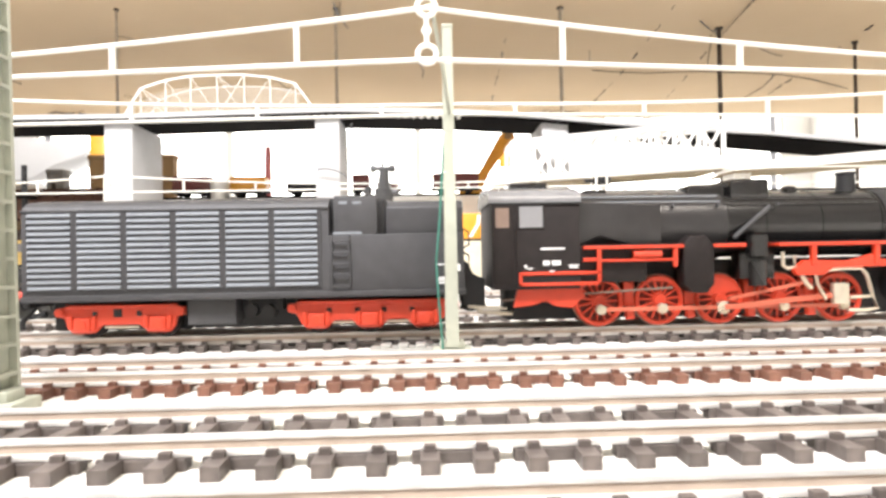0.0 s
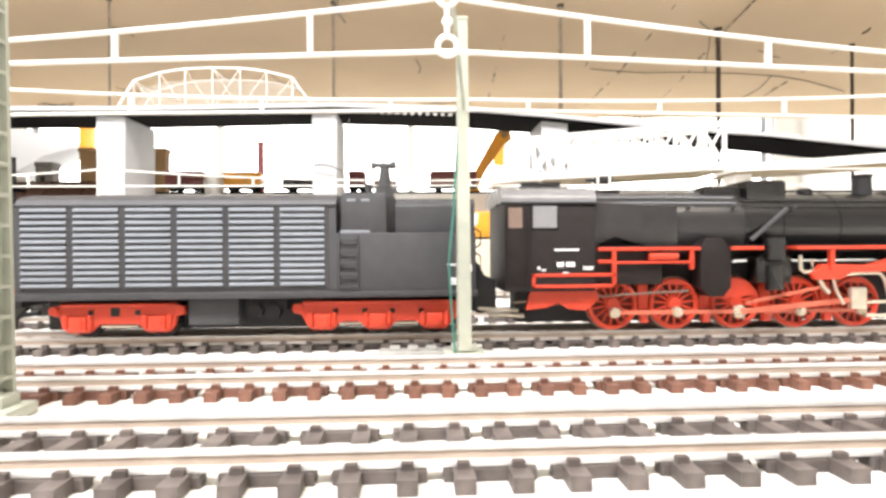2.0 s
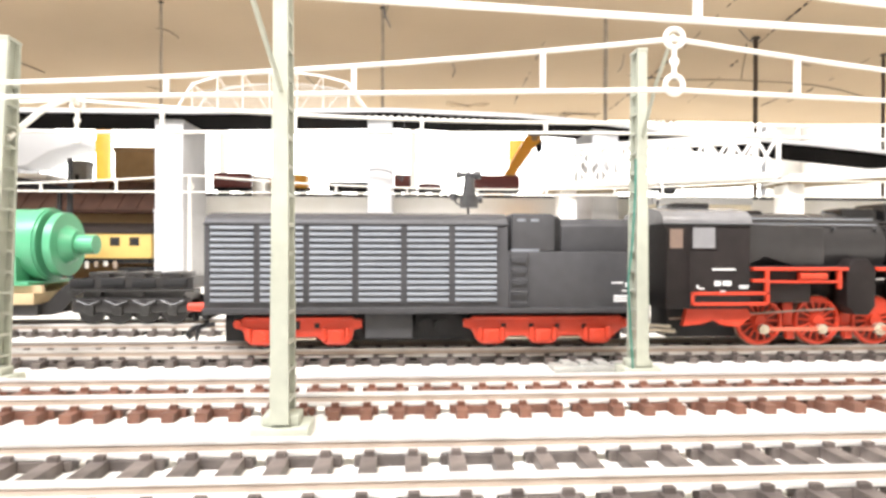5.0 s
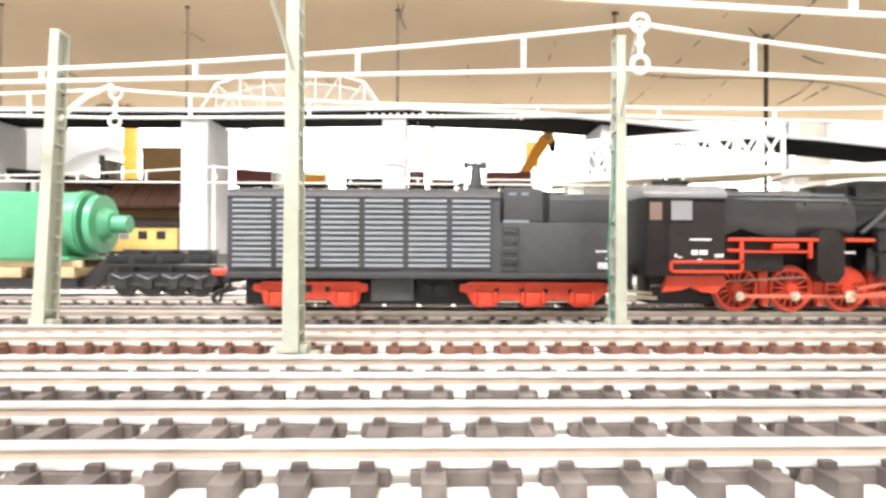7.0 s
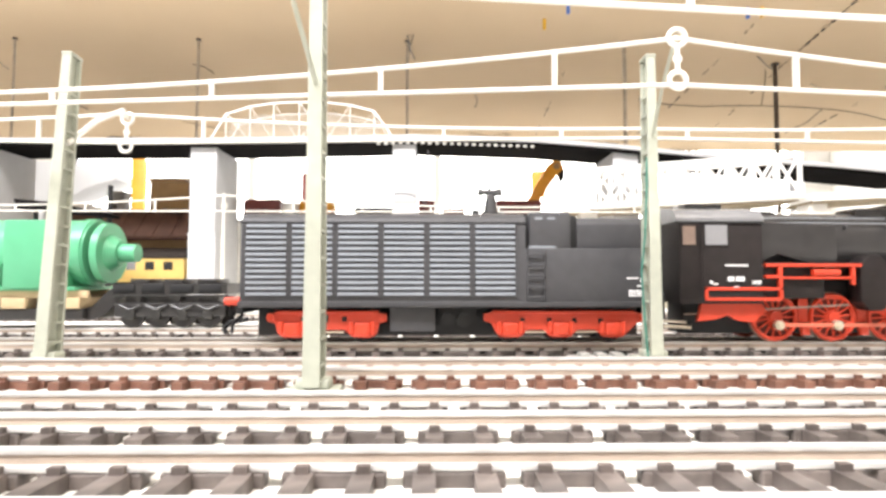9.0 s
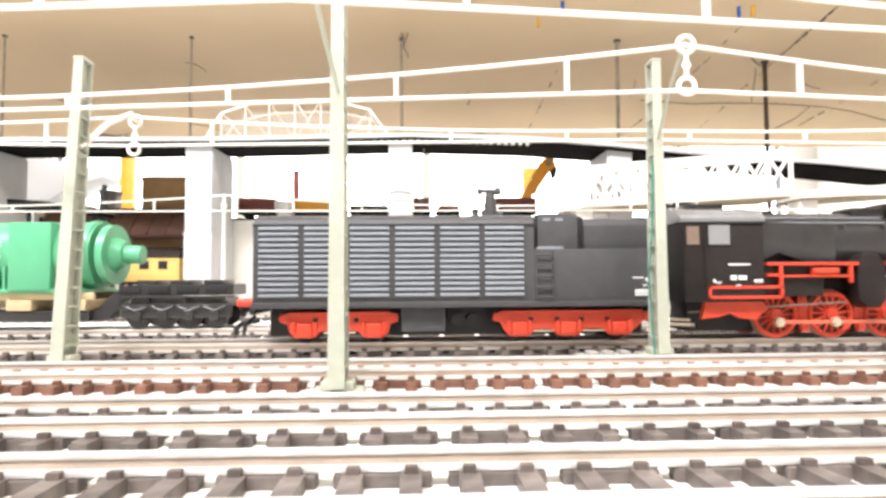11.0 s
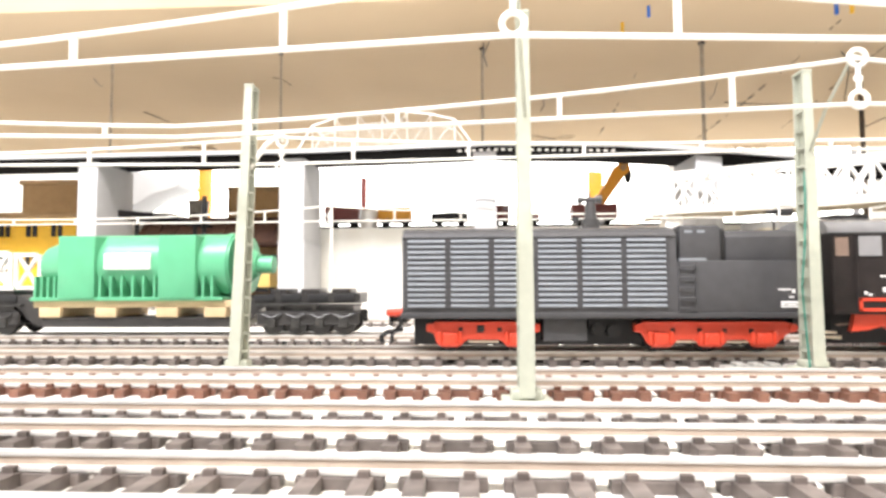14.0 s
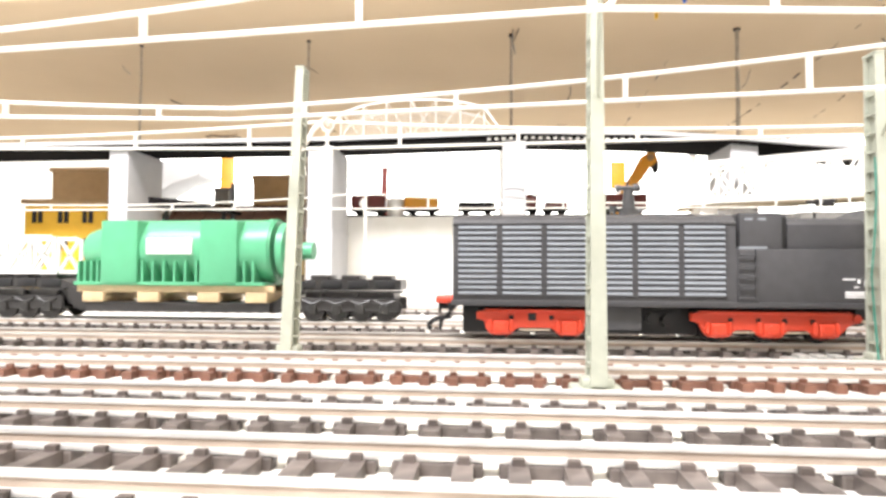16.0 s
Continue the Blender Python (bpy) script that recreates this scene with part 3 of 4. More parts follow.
        rod(bm, (x - 0.4, 0, 31.2), (x + 0.4, 0, 31.2), 10.78, seg=40)
        part("boiler_band", bm, M_BLACK, boiler)
    bm = nb()
    rod(bm, (166, 0, 31.2), (188, 0, 31.2), 11.0, seg=40)
    rod(bm, (188, 0, 31.2), (191, 0, 31.2), 10.2, 8.0, seg=40)
    part("smokebox", bm, M_DEEP, t)
    for x0, x1, z1, ww in ((118, 131, 45.6, 7.0), (105, 117.5, 44.0, 5.5), (72, 80, 43.2, 3), (139, 143, 43.6, 2.5)):
        bm = nb()
        box(bm, x0, x1, -ww, ww, 38, z1, 1.2)
        part("dome", bm, M_BLACK, t)
    bm = nb()
    rod(bm, (160.5, 0, 40), (160.5, 0, 47.5), 3.0, 2.6, seg=20)
    torus(bm, (160.5, 0, 47.5), 2.6, 0.5, "z")
    part("chimney", bm, M_DEEP, t)
    # rear stretch of each pipe is pale, standing for the boiler's long highlight
    for z, yy in ((37.4, -9.4), (39.2, -7.6)):
        bm = nb()
        sweep(bm, [(67, yy, z + 1), (90, yy - 0.3, z + 1), (113, yy - 0.3, z + 0.8)], 0.26)
        part("pipe", bm, M_SLAT, t, "thin boiler pipe, pale grey for the boiler-top highlight")
        bm = nb()
        sweep(bm, [(113, yy - 0.3, z + 0.8), (118, yy, z), (164, yy, z)], 0.2)
        part("pipe", bm, M_CASING, t)
    for x in (70, 80, 98, 112, 131):
        bm = nb()
        rod(bm, (x, -10.2, 37.0), (x, -11.2, 37.2), 0.55, seg=8)
        part("handrail_knob", bm, M_GREY, t)
    bm = nb()
    sweep(bm, [(129, -9.6, 36.4), (122, -11.6, 31.5), (116, -12.4, 26.8)], 0.7, 8)
    part("sand_pipe", bm, M_GREY, t)
    # oval tank and pump hung from the running board
    bm = nb()
    prism(bm, [(99, 13), (102, 10.2), (106, 10.2), (108.2, 13), (108.2, 24.6), (105.6, 27.6), (101, 27.6), (98.8, 24.6)], -15.6, -9, "y", 0.5)
    part("air_reservoir", bm, M_DARK, t)
    bm = nb()
    rod(bm, (122.5, -13.5, 12), (122.5, -13.5, 19.5), 2.6, seg=18)
    rod(bm, (122.5, -13.5, 21), (122.5, -13.5, 27.5), 3.2, seg=18)
    box(bm, 117, 128, -13.5, -8, 14, 22, 0.5)
    part("air_pump", bm, M_BLACK, t)
    # red running boards, frames and rails
    reds = (("running_board", 68.4, 98.6, -16.6, -9, 24.0, 25.0), ("running_board", 108.2, 117.6, -16.6, -9, 24.0, 25.0),
            ("running_board", 127.6, 176, -16.6, -9, 24.0, 25.0), ("bracket", 68.4, 73, -16.4, -14, 20.4, 21.4),
            ("bracket", 72.4, 73.6, -16.4, -15.2, 14.5, 24.2), ("lower_rail", 73.5, 97, -16.2, -15, 20.2, 20.9),
            ("bracket", 95.6, 96.8, -16.2, -15, 18.4, 24.2), ("bracket", 138.0, 139.5, -16.2, -14.6, 18, 24.2),
            ("bracket", 157.6, 159.1, -16.2, -14.6, 18, 24.2),
            ("step_frame_top", 48.7, 73.2, -17.2, -15.8, 16.6, 17.6), ("step_frame_bottom", 48.7, 73.2, -17.2, -15.8, 13.4, 14.4),
            ("step_frame_end", 48.7, 49.7, -17.2, -15.8, 13.4, 17.6), ("step_frame_end", 72.2, 73.2, -17.2, -15.8, 13.4, 17.6))
    for nm, a, b, c, d, e, f in reds:
        bm = nb()
        box(bm, a, b, c, d, e, f, 0.15)
        part(nm, bm, M_RED, t)
    # black covers added so that the boiler does not mirror the red boards
    for a, b in ((68.6, 98.4), (108.4, 117.4), (127.8, 175.8)):
        bm = nb()
        box(bm, a, b, -16.1, -9, 24.9, 25.3, 0.1)
        part("reflection_cover", bm, M_DEEP, t, "black cover added on the red running board against red reflection")
    bm = nb()
    rod(bm, (83.5, -15.4, 22.2), (92, -15.4, 22.2), 1.15, seg=12)
    part("red_cylinder", bm, M_RED, t)
    bm = nb()
    prism(bm, [(49.0, 13.6), (67, 13.6), (69, 10), (65, 6.6), (60, 7.2), (57, 8.8), (53, 7.6), (47.4, 7.0)], -14.6, -12.6, "y")
    part("trailing_frame", bm, M_RED, t)
    bm = nb()
    prism(bm, [(132.6, 17.0), (136, 19.6), (150, 19.2), (154.6, 20.4), (157, 21.2), (159, 19.6), (162, 19.4), (162, 17.4), (145, 17.2), (141.5, 15.0), (133.6, 15.0)], -15.6, -13.8, "y")
    part("slide_bar_bracket", bm, M_RED, t)
    bm = nb()
    box(bm, 46, 176, -6.4, 6.4, 2.4, 20, 0.3)
    part("main_frame", bm, M_DEEP, t)
    for x in (84, 103, 122, 141):
        bm = nb()
        box(bm, x - 1.6, x + 1.6, -9.6, -6, 6.2, 14, 0.3)
        part("frame_stay", bm, M_RED, t)
        bm = nb()
        box(bm, x - 1.3, x + 1.3, -11, -9, 2.2, 6, 0.4)
        part("brake_shoe", bm, M_RED, t)
    for k in range(5):
        wheel(t, 74.5 + 18.97 * k, -9.3, 7.9, 0.13 * k)
        bm = nb()
        rod(bm, (74.5 + 18.97 * k, 8.4, 7.9), (74.5 + 18.97 * k, 10.2, 7.9), 7.9, seg=28)
        rod(bm, (74.5 + 18.97 * k, -8, 7.9), (74.5 + 18.97 * k, 8, 7.9), 1.2)
        part("rear_wheel", bm, M_RED, t)
    bm = nb()
    prism(bm, [(112.44 + 6.6 * math.cos(radians(w)), 7.9 + 6.6 * math.sin(radians(w))) for w in range(20, 185, 15)], -9.9, -8.9, "y")
    part("counterweight", bm, M_RED, t)
    for k in (0, 1, 3, 4):
        bm = nb()
        prism(bm, [(74.5 + 18.97 * k + 6.5 * math.cos(radians(w)), 7.9 + 6.5 * math.sin(radians(w))) for w in range(55, 130, 15)], -9.8, -9.0, "y")
        part("counterweight", bm, M_RED, t)
    # rods
    for k in range(5):
        x = 74.5 + 18.97 * k
        bm = nb()
        rod(bm, (x, -12.6, 5.5), (x, -11.0, 5.5), 1.55 if k != 2 else 2.0, seg=16)
        rod(bm, (x, -13.2, 5.5), (x, -12.6, 5.5), 0.9, seg=12)
        part("crank_pin", bm, M_BRIGHT, t, "bright metal crank pin")
    for k in range(4):
        x = 74.5 + 18.97 * k
        bm = nb()
        box(bm, x, x + 18.97, -12.2, -11.5, 4.9, 6.1, 0.15)
        part("coupling_rod", bm, M_RODRED, t)
    bm = nb()
    bar(bm, (112.4, -13.2, 5.6), (150, -13.2, 9.0), 0.7, 1.5)
    part("connecting_rod", bm, M_RODRED, t)
    bm = nb()
    bar(bm, (113.4, -14.0, 8.2), (137, -14.0, 12.8), 0.5, 0.9)
    part("eccentric_rod", bm, M_RODRED, t)
    bm = nb()
    box(bm, 145.6, 150.6, -14.6, -12.6, 6.0, 12.4, 0.5)
    part("crosshead", bm, M_BRIGHT, t)
    bm = nb()
    sweep(bm, [(129.6, -14.8, 22.2), (129.8, -14.8, 18.0), (131.0, -14.8, 17.2), (133.4, -14.8, 17.6), (133.2, -14.8, 21.0)], 0.55)
    sweep(bm, [(141.5, -14.8, 16.4), (148, -14.8, 16.9), (154, -14.8, 16.8), (155.6, -14.8, 15), (157.2, -14.8, 9.5), (158.8, -14.8, 4.6), (155, -14.8, 4.0), (149.6, -14.8, 4.2)], 0.6)
    sweep(bm, [(135.4, -14.8, 15.0), (136.8, -14.8, 12.6), (138.4, -14.8, 11.0)], 0.7)
    sweep(bm, [(139.6, -14.9, 16.0), (140.4, -14.9, 12.0), (142.8, -14.9, 7.6)], 0.5)
    sweep(bm, [(150.4, -14.6, 8.0), (156.8, -14.6, 8.2)], 0.5)
    part("valve_gear", bm, M_BRIGHT, t, "bright metal valve gear")
    bm = nb()
    chain(bm, [(44, -12.5, 9.0), (54, -12.8, 9.6), (64, -13.6, 10.4), (96, -13.8, 12)], 0.32)
    part("reach_rod", bm, M_RIM, t)
    bm = nb()
    rod(bm, (166, -11.5, 11.4), (184, -11.5, 11.4), 5.0, seg=20)
    rod(bm, (168, -11.5, 18), (182, -11.5, 18), 3.2, seg=20)
    part("cylinder_block", bm, M_DEEP, t)
    bm = nb()
    rod(bm, (186, -9, 5), (186, -7.4, 5), 5, seg=20)
    rod(bm, (186, 9, 5), (186, 7.4, 5), 5, seg=20)
    rod(bm, (186, -8, 5), (186, 8, 5), 1)
    part("pilot_wheelset", bm, M_RED, t)
    bm = nb()
    box(bm, 198, 200, -15, 15, 9.5, 13.5, 0.3)
    box(bm, 176, 198, -13, 13, 13.5, 14.5)
    part("buffer_beam", bm, M_RED, t)
    bm = nb()
    chain(bm, [(36, -6, 9), (38, -6, 5), (48, -8, 4.5)], 0.7)
    chain(bm, [(34, -9, 7), (46, -9, 6.2)], 0.5)
    part("rear_pipe", bm, M_BRIGHT, t)
    return t


loco()

# ---- viaduct behind the yard ----
def viaduct():
    t = thing("viaduct_deck", (0, 330, 0), "long viaduct deck with shade coloured into its underside and pale top", "viaduct", kind="structure")
    line = [(-950, 136), (-600, 139), (-222, 141), (-51, 145), (60, 142), (129, 137), (200, 130), (290, 123), (330, 120.5), (440, 110), (800, 74)]
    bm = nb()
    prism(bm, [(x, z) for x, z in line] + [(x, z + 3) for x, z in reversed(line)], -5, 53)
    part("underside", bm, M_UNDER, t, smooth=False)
    bm = nb()
    prism(bm, [(x, z + 2.6) for x, z in line] + [(x, z + 6) for x, z in reversed(line)], -8.8, 56.8)
    part("track_bed", bm, M_CONC, t, smooth=False)
    # slots are drawn as small solid white blocks along the underside
    for k in range(22):
        x = -86 + k * 6.6
        z = float(np.interp(x, [p[0] for p in line], [p[1] for p in line]))
        bm = nb()
        box(bm, x, x + 3.2, -5.6, -3.6, z - 1.6, z + 0.3, 0.3)
        part("white_slot_block", bm, M_WHITE, t, smooth=False)


viaduct()


def pier(x, w, top):
    t = thing("viaduct_pier", (x, 328, -4.2), "pale grey box pier under the viaduct", "pier", "viaduct piers")
    bm = nb()
    box(bm, 0, w, 0, 60, 0, 66, 0.5)
    part("lower_shaft", bm, M_CONC, t)
    bm = nb()
    box(bm, 0.4, w - 0.4, 0.4, 59.6, 66, top + 3.6, 0.5)
    part("upper_shaft", bm, M_CONC, t)
    bm = nb()
    box(bm, -0.6, w + 0.6, -0.6, 60.6, 64.6, 66.4, 0.3)
    part("band", bm, M_CONC, t)


for x, w, top in ((-640, 20, 138), (-449, 20, 140), (-253.7, 24.5, 140.5), (-72.4, 22, 144), (128, 24, 138)):
    pier(x, w, top)


def arch_bridge():
    t = thing("bowstring_bridge", (0, 330, 146), "white plastic bowstring truss bridge on the viaduct", "truss bridge")
    nodes = [(-238, 0), (-223, 25), (-201.5, 32), (-180, 35.5), (-157, 36.5), (-133.5, 36.5), (-111, 34), (-89, 28.5), (-69, 0)]
    for y in (1, 38):
        k = 1.0 if y < 10 else 0.5
        bm = nb()
        bar(bm, (-239, y, 0.6), (-68, y, 0.6), 2.4, 2.6)
        part("bottom_chord", bm, M_WHITE, t, smooth=False)
        for p, q in zip(nodes, nodes[1:]):
            bm = nb()
            bar(bm, (p[0], y, p[1]), (q[0], y, q[1]), 1.3 * k, 1.4 * k)
            part("arch_chord", bm, M_WHITE, t, smooth=False)
        for i, n in enumerate(nodes[1:-1]):
            m = nodes[i + 2] if n[0] < -155 else nodes[i]
            if y < 10:
                bm = nb()
                bar(bm, (n[0], y, 0), (n[0], y, n[1]), 0.7 * k, 0.7 * k)
                part("vertical", bm, M_WHITE, t, smooth=False)
                bm = nb()
                bar(bm, (n[0], y, n[1]), (m[0], y, 0.5), 0.4, 0.4)
                part("diagonal", bm, M_WHITE, t, smooth=False)
    bm = nb()
    prism(bm, [(-226, 0), (-80, 0), (-88, 22), (-112, 27), (-150, 29), (-196, 26), (-220, 19)], 5.0, 5.5)
    part("side_sheet", bm, M_HAZE, t, "thin cloudy plastic sheet behind the bars", smooth=False)
    for n in nodes[1:-1:3]:
        bm = nb()
        bar(bm, (n[0], 1, n[1]), (n[0], 38, n[1]), 0.7, 0.7)
        part("cross_brace", bm, M_WHITE, t, smooth=False)


M_HAZE = mat("cloudy_plastic_sheet", (0.72, 0.71, 0.68), 0.6, var=0.1, scale=150)
M_HAZE.node_tree.nodes["Principled BSDF"].inputs["Alpha"].default_value = 0.1
arch_bridge()


def truss_bridge():
    """Straight lattice girder bridge that comes forward to the right."""
    a, b = Vector((95, 322, 0)), Vector((256, 290, 0))
    t = thing("lattice_bridge", a, "white plastic lattice girder bridge behind the locomotive", "truss bridge")
    d = b - a
    side = Vector((0, -1, 0)) * 30
    n = 9
    for s in (Vector((0, 0, 0)), side):
        for z0, z1, w in ((83, 89, 4.0), (113, 121, 4.0)):
            bm = nb()
            bar(bm, s + Vector((0, 0, z0)), s + d + Vector((0, 0, z1)), w, w)
            part("chord", bm, M_WHITE, t, smooth=False)
        for k in range(n + 1):
            p = s + d * (k / n)
            lo, hi = Vector((0, 0, 83 + 6 * k / n)), Vector((0, 0, 113 + 8 * k / n))
            bm = nb()
            bar(bm, p + lo, p + hi, 2.6, 2.6)
            part("post", bm, M_WHITE, t, smooth=False)
            if k < n:
                q = s + d * ((k + 1) / n)
                bm = nb()
                bar(bm, p + lo, q + hi, 2.0, 2.0)
                part("diagonal", bm, M_WHITE, t, smooth=False)
                bm = nb()
                bar(bm, p + hi, q + lo, 2.0, 2.0)
                part("diagonal", bm, M_WHITE, t, smooth=False)
    for k in range(n + 1):
        p = d * (k / n)
        bm = nb()
        bar(bm, p + Vector((0, 0, 113 + 8 * k / n)), p + side + Vector((0, 0, 113 + 8 * k / n)), 2.0, 2.0)
        part("top_brace", bm, M_WHITE, t, smooth=False)
    bm = nb()
    ends = [(-14, 3, 79), (d.x, d.y, 85), (d.x, d.y - 30, 85), (-14, -27, 79)]
    lo, hi = [bm.verts.new(p) for p in ends], [bm.verts.new((x, y, z + 3.5)) for x, y, z in ends]
    fs = [bm.faces.new(lo), bm.faces.new(hi[::-1])] + [bm.faces.new((lo[i], hi[i], hi[(i + 1) % 4], lo[(i + 1) % 4])) for i in range(4)]
    bmesh.ops.recalc_face_normals(bm, faces=fs)
    part("deck", bm, M_WHITE, t, smooth=False)
    bm = nb()
    ends = [(-14, 18, 77.6), (d.x, d.y + 18, 83.6), (d.x, d.y - 28, 83.6), (-14, -25, 77.6)]
    lo, hi = [bm.verts.new(p) for p in ends], [bm.verts.new((x, y, z + 1.2)) for x, y, z in ends]
    fs = [bm.faces.new(lo), bm.faces.new(hi[::-1])] + [bm.faces.new((lo[i], hi[i], hi[(i + 1) % 4], lo[(i + 1) % 4])) for i in range(4)]
    bmesh.ops.recalc_face_normals(bm, faces=fs)
    part("deck_underside", bm, M_DECKSHADE, t, "brown sheet standing for shade under the bridge deck", smooth=False)


# brown of the sheets added below bridge and ramp, in place of shade there
M_DECKSHADE = mat("brown_underside_shade", (0.33, 0.27, 0.18), 0.85, var=0.2, scale=60, bump=0.0003)
truss_bridge()

bm = nb()
prism(bm, [(262, 83), (300, 84.5), (420, 92.5), (900, 122), (900, 129), (420, 100), (300, 91), (262, 88.5)], 254, 288)
solid("ramp_deck", bm, M_WHITE, "white ramp deck that leaves the lattice bridge", "ramp", kind="structure", smooth=False)
bm = nb()
prism(bm, [(264, 81.4), (300, 82.9), (420, 90.9), (900, 120.4), (900, 121.8), (420, 92.3), (300, 84.3), (264, 82.8)], 257, 304)
solid("ramp_shade_sheet", bm, M_DECKSHADE, "brown sheet standing for shade under the white ramp", "ramp", kind="structure", smooth=False)
for x, y in ((272, 262), (430, 262), (98, 298)):
    bm = nb()
    box(bm, x - 7, x + 7, y, y + 18, -4.2, 78.5 if x < 200 else 82.0 if x < 300 else 91.2, 0.5)
    solid("ramp_pier", bm, M_WHITE, "white post under the lattice bridge and ramp", "pier", "ramp piers")

# raised rear yard
slab("rear_terrace", -262, 700, 398, 700, -4.2, 80, M_BOARD, "white raised terrace of the rear yard", "terrace")
bm = nb()
box(bm, -262, 700, 420, 440, 80, 84.5, 0.4)
solid("rear_track_bed", bm, M_UNDER, "dark track bed on the white terrace", "track bed", kind="structure")


def wagon(x0, x1, y, z, h, body, label, cat="wagon"):
    t = thing("freight_wagon", ((x0 + x1) / 2, y, z), label, cat, "wagons on the rear yard")
    L = (x1 - x0) / 2
    bm = nb()
    box(bm, -L, L, -12, 12, 6, h, 1.2)
    part("body", bm, body, t)
    bm = nb()
    box(bm, -L - 1, L + 1, -10, 10, 4, 6.2, 0.3)
    part("underframe", bm, M_DEEP, t)
    for x in (-L * 0.6, L * 0.6):
        bm = nb()
        for s in (-8.5, 8.5):
            rod(bm, (x, s - 0.7, 4), (x, s + 0.7, 4), 4, seg=16)
        rod(bm, (x, -8, 4), (x, 8, 4), 0.8)
        part("wheelset", bm, M_DEEP, t)
    for s in (-1, 1):
        bm = nb()
        rod(bm, (s * (L + 1), 0, 6), (s * (L + 4), 0, 6), 1.0)
        part("buffer", bm, M_DEEP, t)


wagon(-234, -196, 430, 84.5, 21, M_MAROON, "maroon goods wagon on the rear terrace")
wagon(-176, -140, 430, 84.5, 20, M_ORANGE, "orange-topped brown goods wagon on the rear terrace")
wagon(-118, -78, 430, 84.5, 13, M_DEEP, "low black goods wagon on the rear terrace")
wagon(-51, -34, 430, 84.5, 21, M_MAROON, "short maroon wagon on the rear terrace")
wagon(-26, -2, 430, 84.5, 12, M_MAROON, "low maroon wagon on the rear terrace")
wagon(32, 80, 430, 84.5, 21, M_MAROON, "long maroon goods wagon on the rear terrace")
bm = nb()
rod(bm, (-184, 415, 80), (-184, 415, 99), 9, seg=28)
rod(bm, (-184, 415, 99), (-184, 415, 101), 9.5, 8, seg=28)
solid("storage_tank", bm, M_STEEL, "small silver storage tank on the rear terrace", "tank")

# rail coach below the viaduct
M_EAVE = mat("dark_brown_roof", (0.035, 0.022, 0.016), 0.7, var=0.2, scale=100)
M_TILE = mat("red_brown_shed_roof", (0.085, 0.036, 0.022), 0.75, var=0.2, scale=100, bump=0.0002)


def coach():
    t = thing("passenger_coach", (-340, 418, -4.2), "yellow and maroon passenger coach with dark windows", "coach")
    bm = nb()
    box(bm, -80, 52, -14, 14, 23, 48, 1.0)
    part("body", bm, M_COACH, t)
    bm = nb()
    prism(bm, [(-15, 47), (-14.6, 53), (-9, 58), (9, 58), (14.6, 53), (15, 47)], -81, 53, "x", 0.4)
    part("roof", bm, M_EAVE, t, "dark brown coach roof")
    for k in range(6):
        x = -62 + k * 18.6
        bm = nb()
        box(bm, x - 0.8, x + 10.2, -14.3, -13, 34.4, 44.6, 0.3)
        w = part("window_frame", bm, M_COACH, t)
        bm = nb()
        box(bm, x, x + 9.4, -14.5, -13, 35.2, 43.8, 0.3)
        part("window", bm, M_DEEP if k > 3 else M_PANE, w, "dark pane" if k > 3 else "pale pane")
    bm = nb()
    box(bm, -76, 48, -11, 11, 18, 23.2, 0.4)
    part("underframe", bm, M_DEEP, t)
    for k in range(7):
        bm = nb()
        box(bm, -40 + k * 9, -36 + k * 9, -11.8, -10.6, 13 + (k % 3), 20, 0.4)
        part("equipment_box", bm, M_WHITE if k % 2 else M_RUST, t)
    for x in (-60, 32):
        bm = nb()
        box(bm, x - 14, x + 14, -10, 10, 4, 14, 0.5)
        part("bogie", bm, M_DEEP, t)


coach()


M_STONE = mat("grey_stone_card", (0.22, 0.22, 0.22), 0.8, var=0.15, scale=120)


def house(x0, x1, y0, y1, z1, wall, roof, label, wins, over=3.0):
    t = thing("model_building", ((x0 + x1) / 2, (y0 + y1) / 2, -4.2), label, "building", "model buildings")
    L, W = (x1 - x0) / 2, (y1 - y0) / 2
    bm = nb()
    box(bm, -L, L, -W, W, 0, z1 - 2, 0.5)
    part("wall", bm, wall, t)
    bm = nb()
    box(bm, -L - over, L + over, -W - over, W + over, z1 - 2, z1 + 4.2, 0.8)
    part("roof", bm, roof, t)
    for u, v in wins:
        bm = nb()
        box(bm, u, u + 5, -W - 0.8, -W + 0.4, v, v + 13)
        w = part("window", bm, M_DEEP, t, smooth=False)
        bm = nb()
        box(bm, u - 0.8, u + 5.8, -W - 1.4, -W, v - 1.6, v - 0.2)
        part("sill", bm, wall, w, smooth=False)


house(-590, -496, 395, 450, 100, M_YELLOW, M_BROWN, "bright yellow model building with paired dark windows",
      [(a, 78) for a in (-38, -31, -8, -1, 20, 27)] + [(a, 48) for a in (-38, -31, -8, -1, 20, 27)])
house(-690, -605, 560, 620, 165, M_BROWN, M_BROWN, "tall brown card building with flat roof", [])
house(-428, -316, 620, 636, 163, M_BROWN, M_BROWN, "brown card box building with flat roof", [], 1.5)
house(-492, -470, 632, 650, 146, M_STONE, M_STONE, "slim grey stone model tower with flat roof", [(-4, 118)], 1.0)
house(-560, -505, 600, 650, 124, M_CONC, M_WHITE, "pale grey low model building block", [(-20, 96), (0, 96)], 1.5)
house(172, 258, 300, 340, 74, M_CREAM, M_CONC, "low beige shed behind the locomotive track", [], 1.0)
bm = nb()
box(bm, -800, -768, 1296, 1312, -4.2, 330, 0.5)
solid("timber_post", bm, M_ORANGE, "orange-brown timber post below the viaduct", "post")
bm = nb()
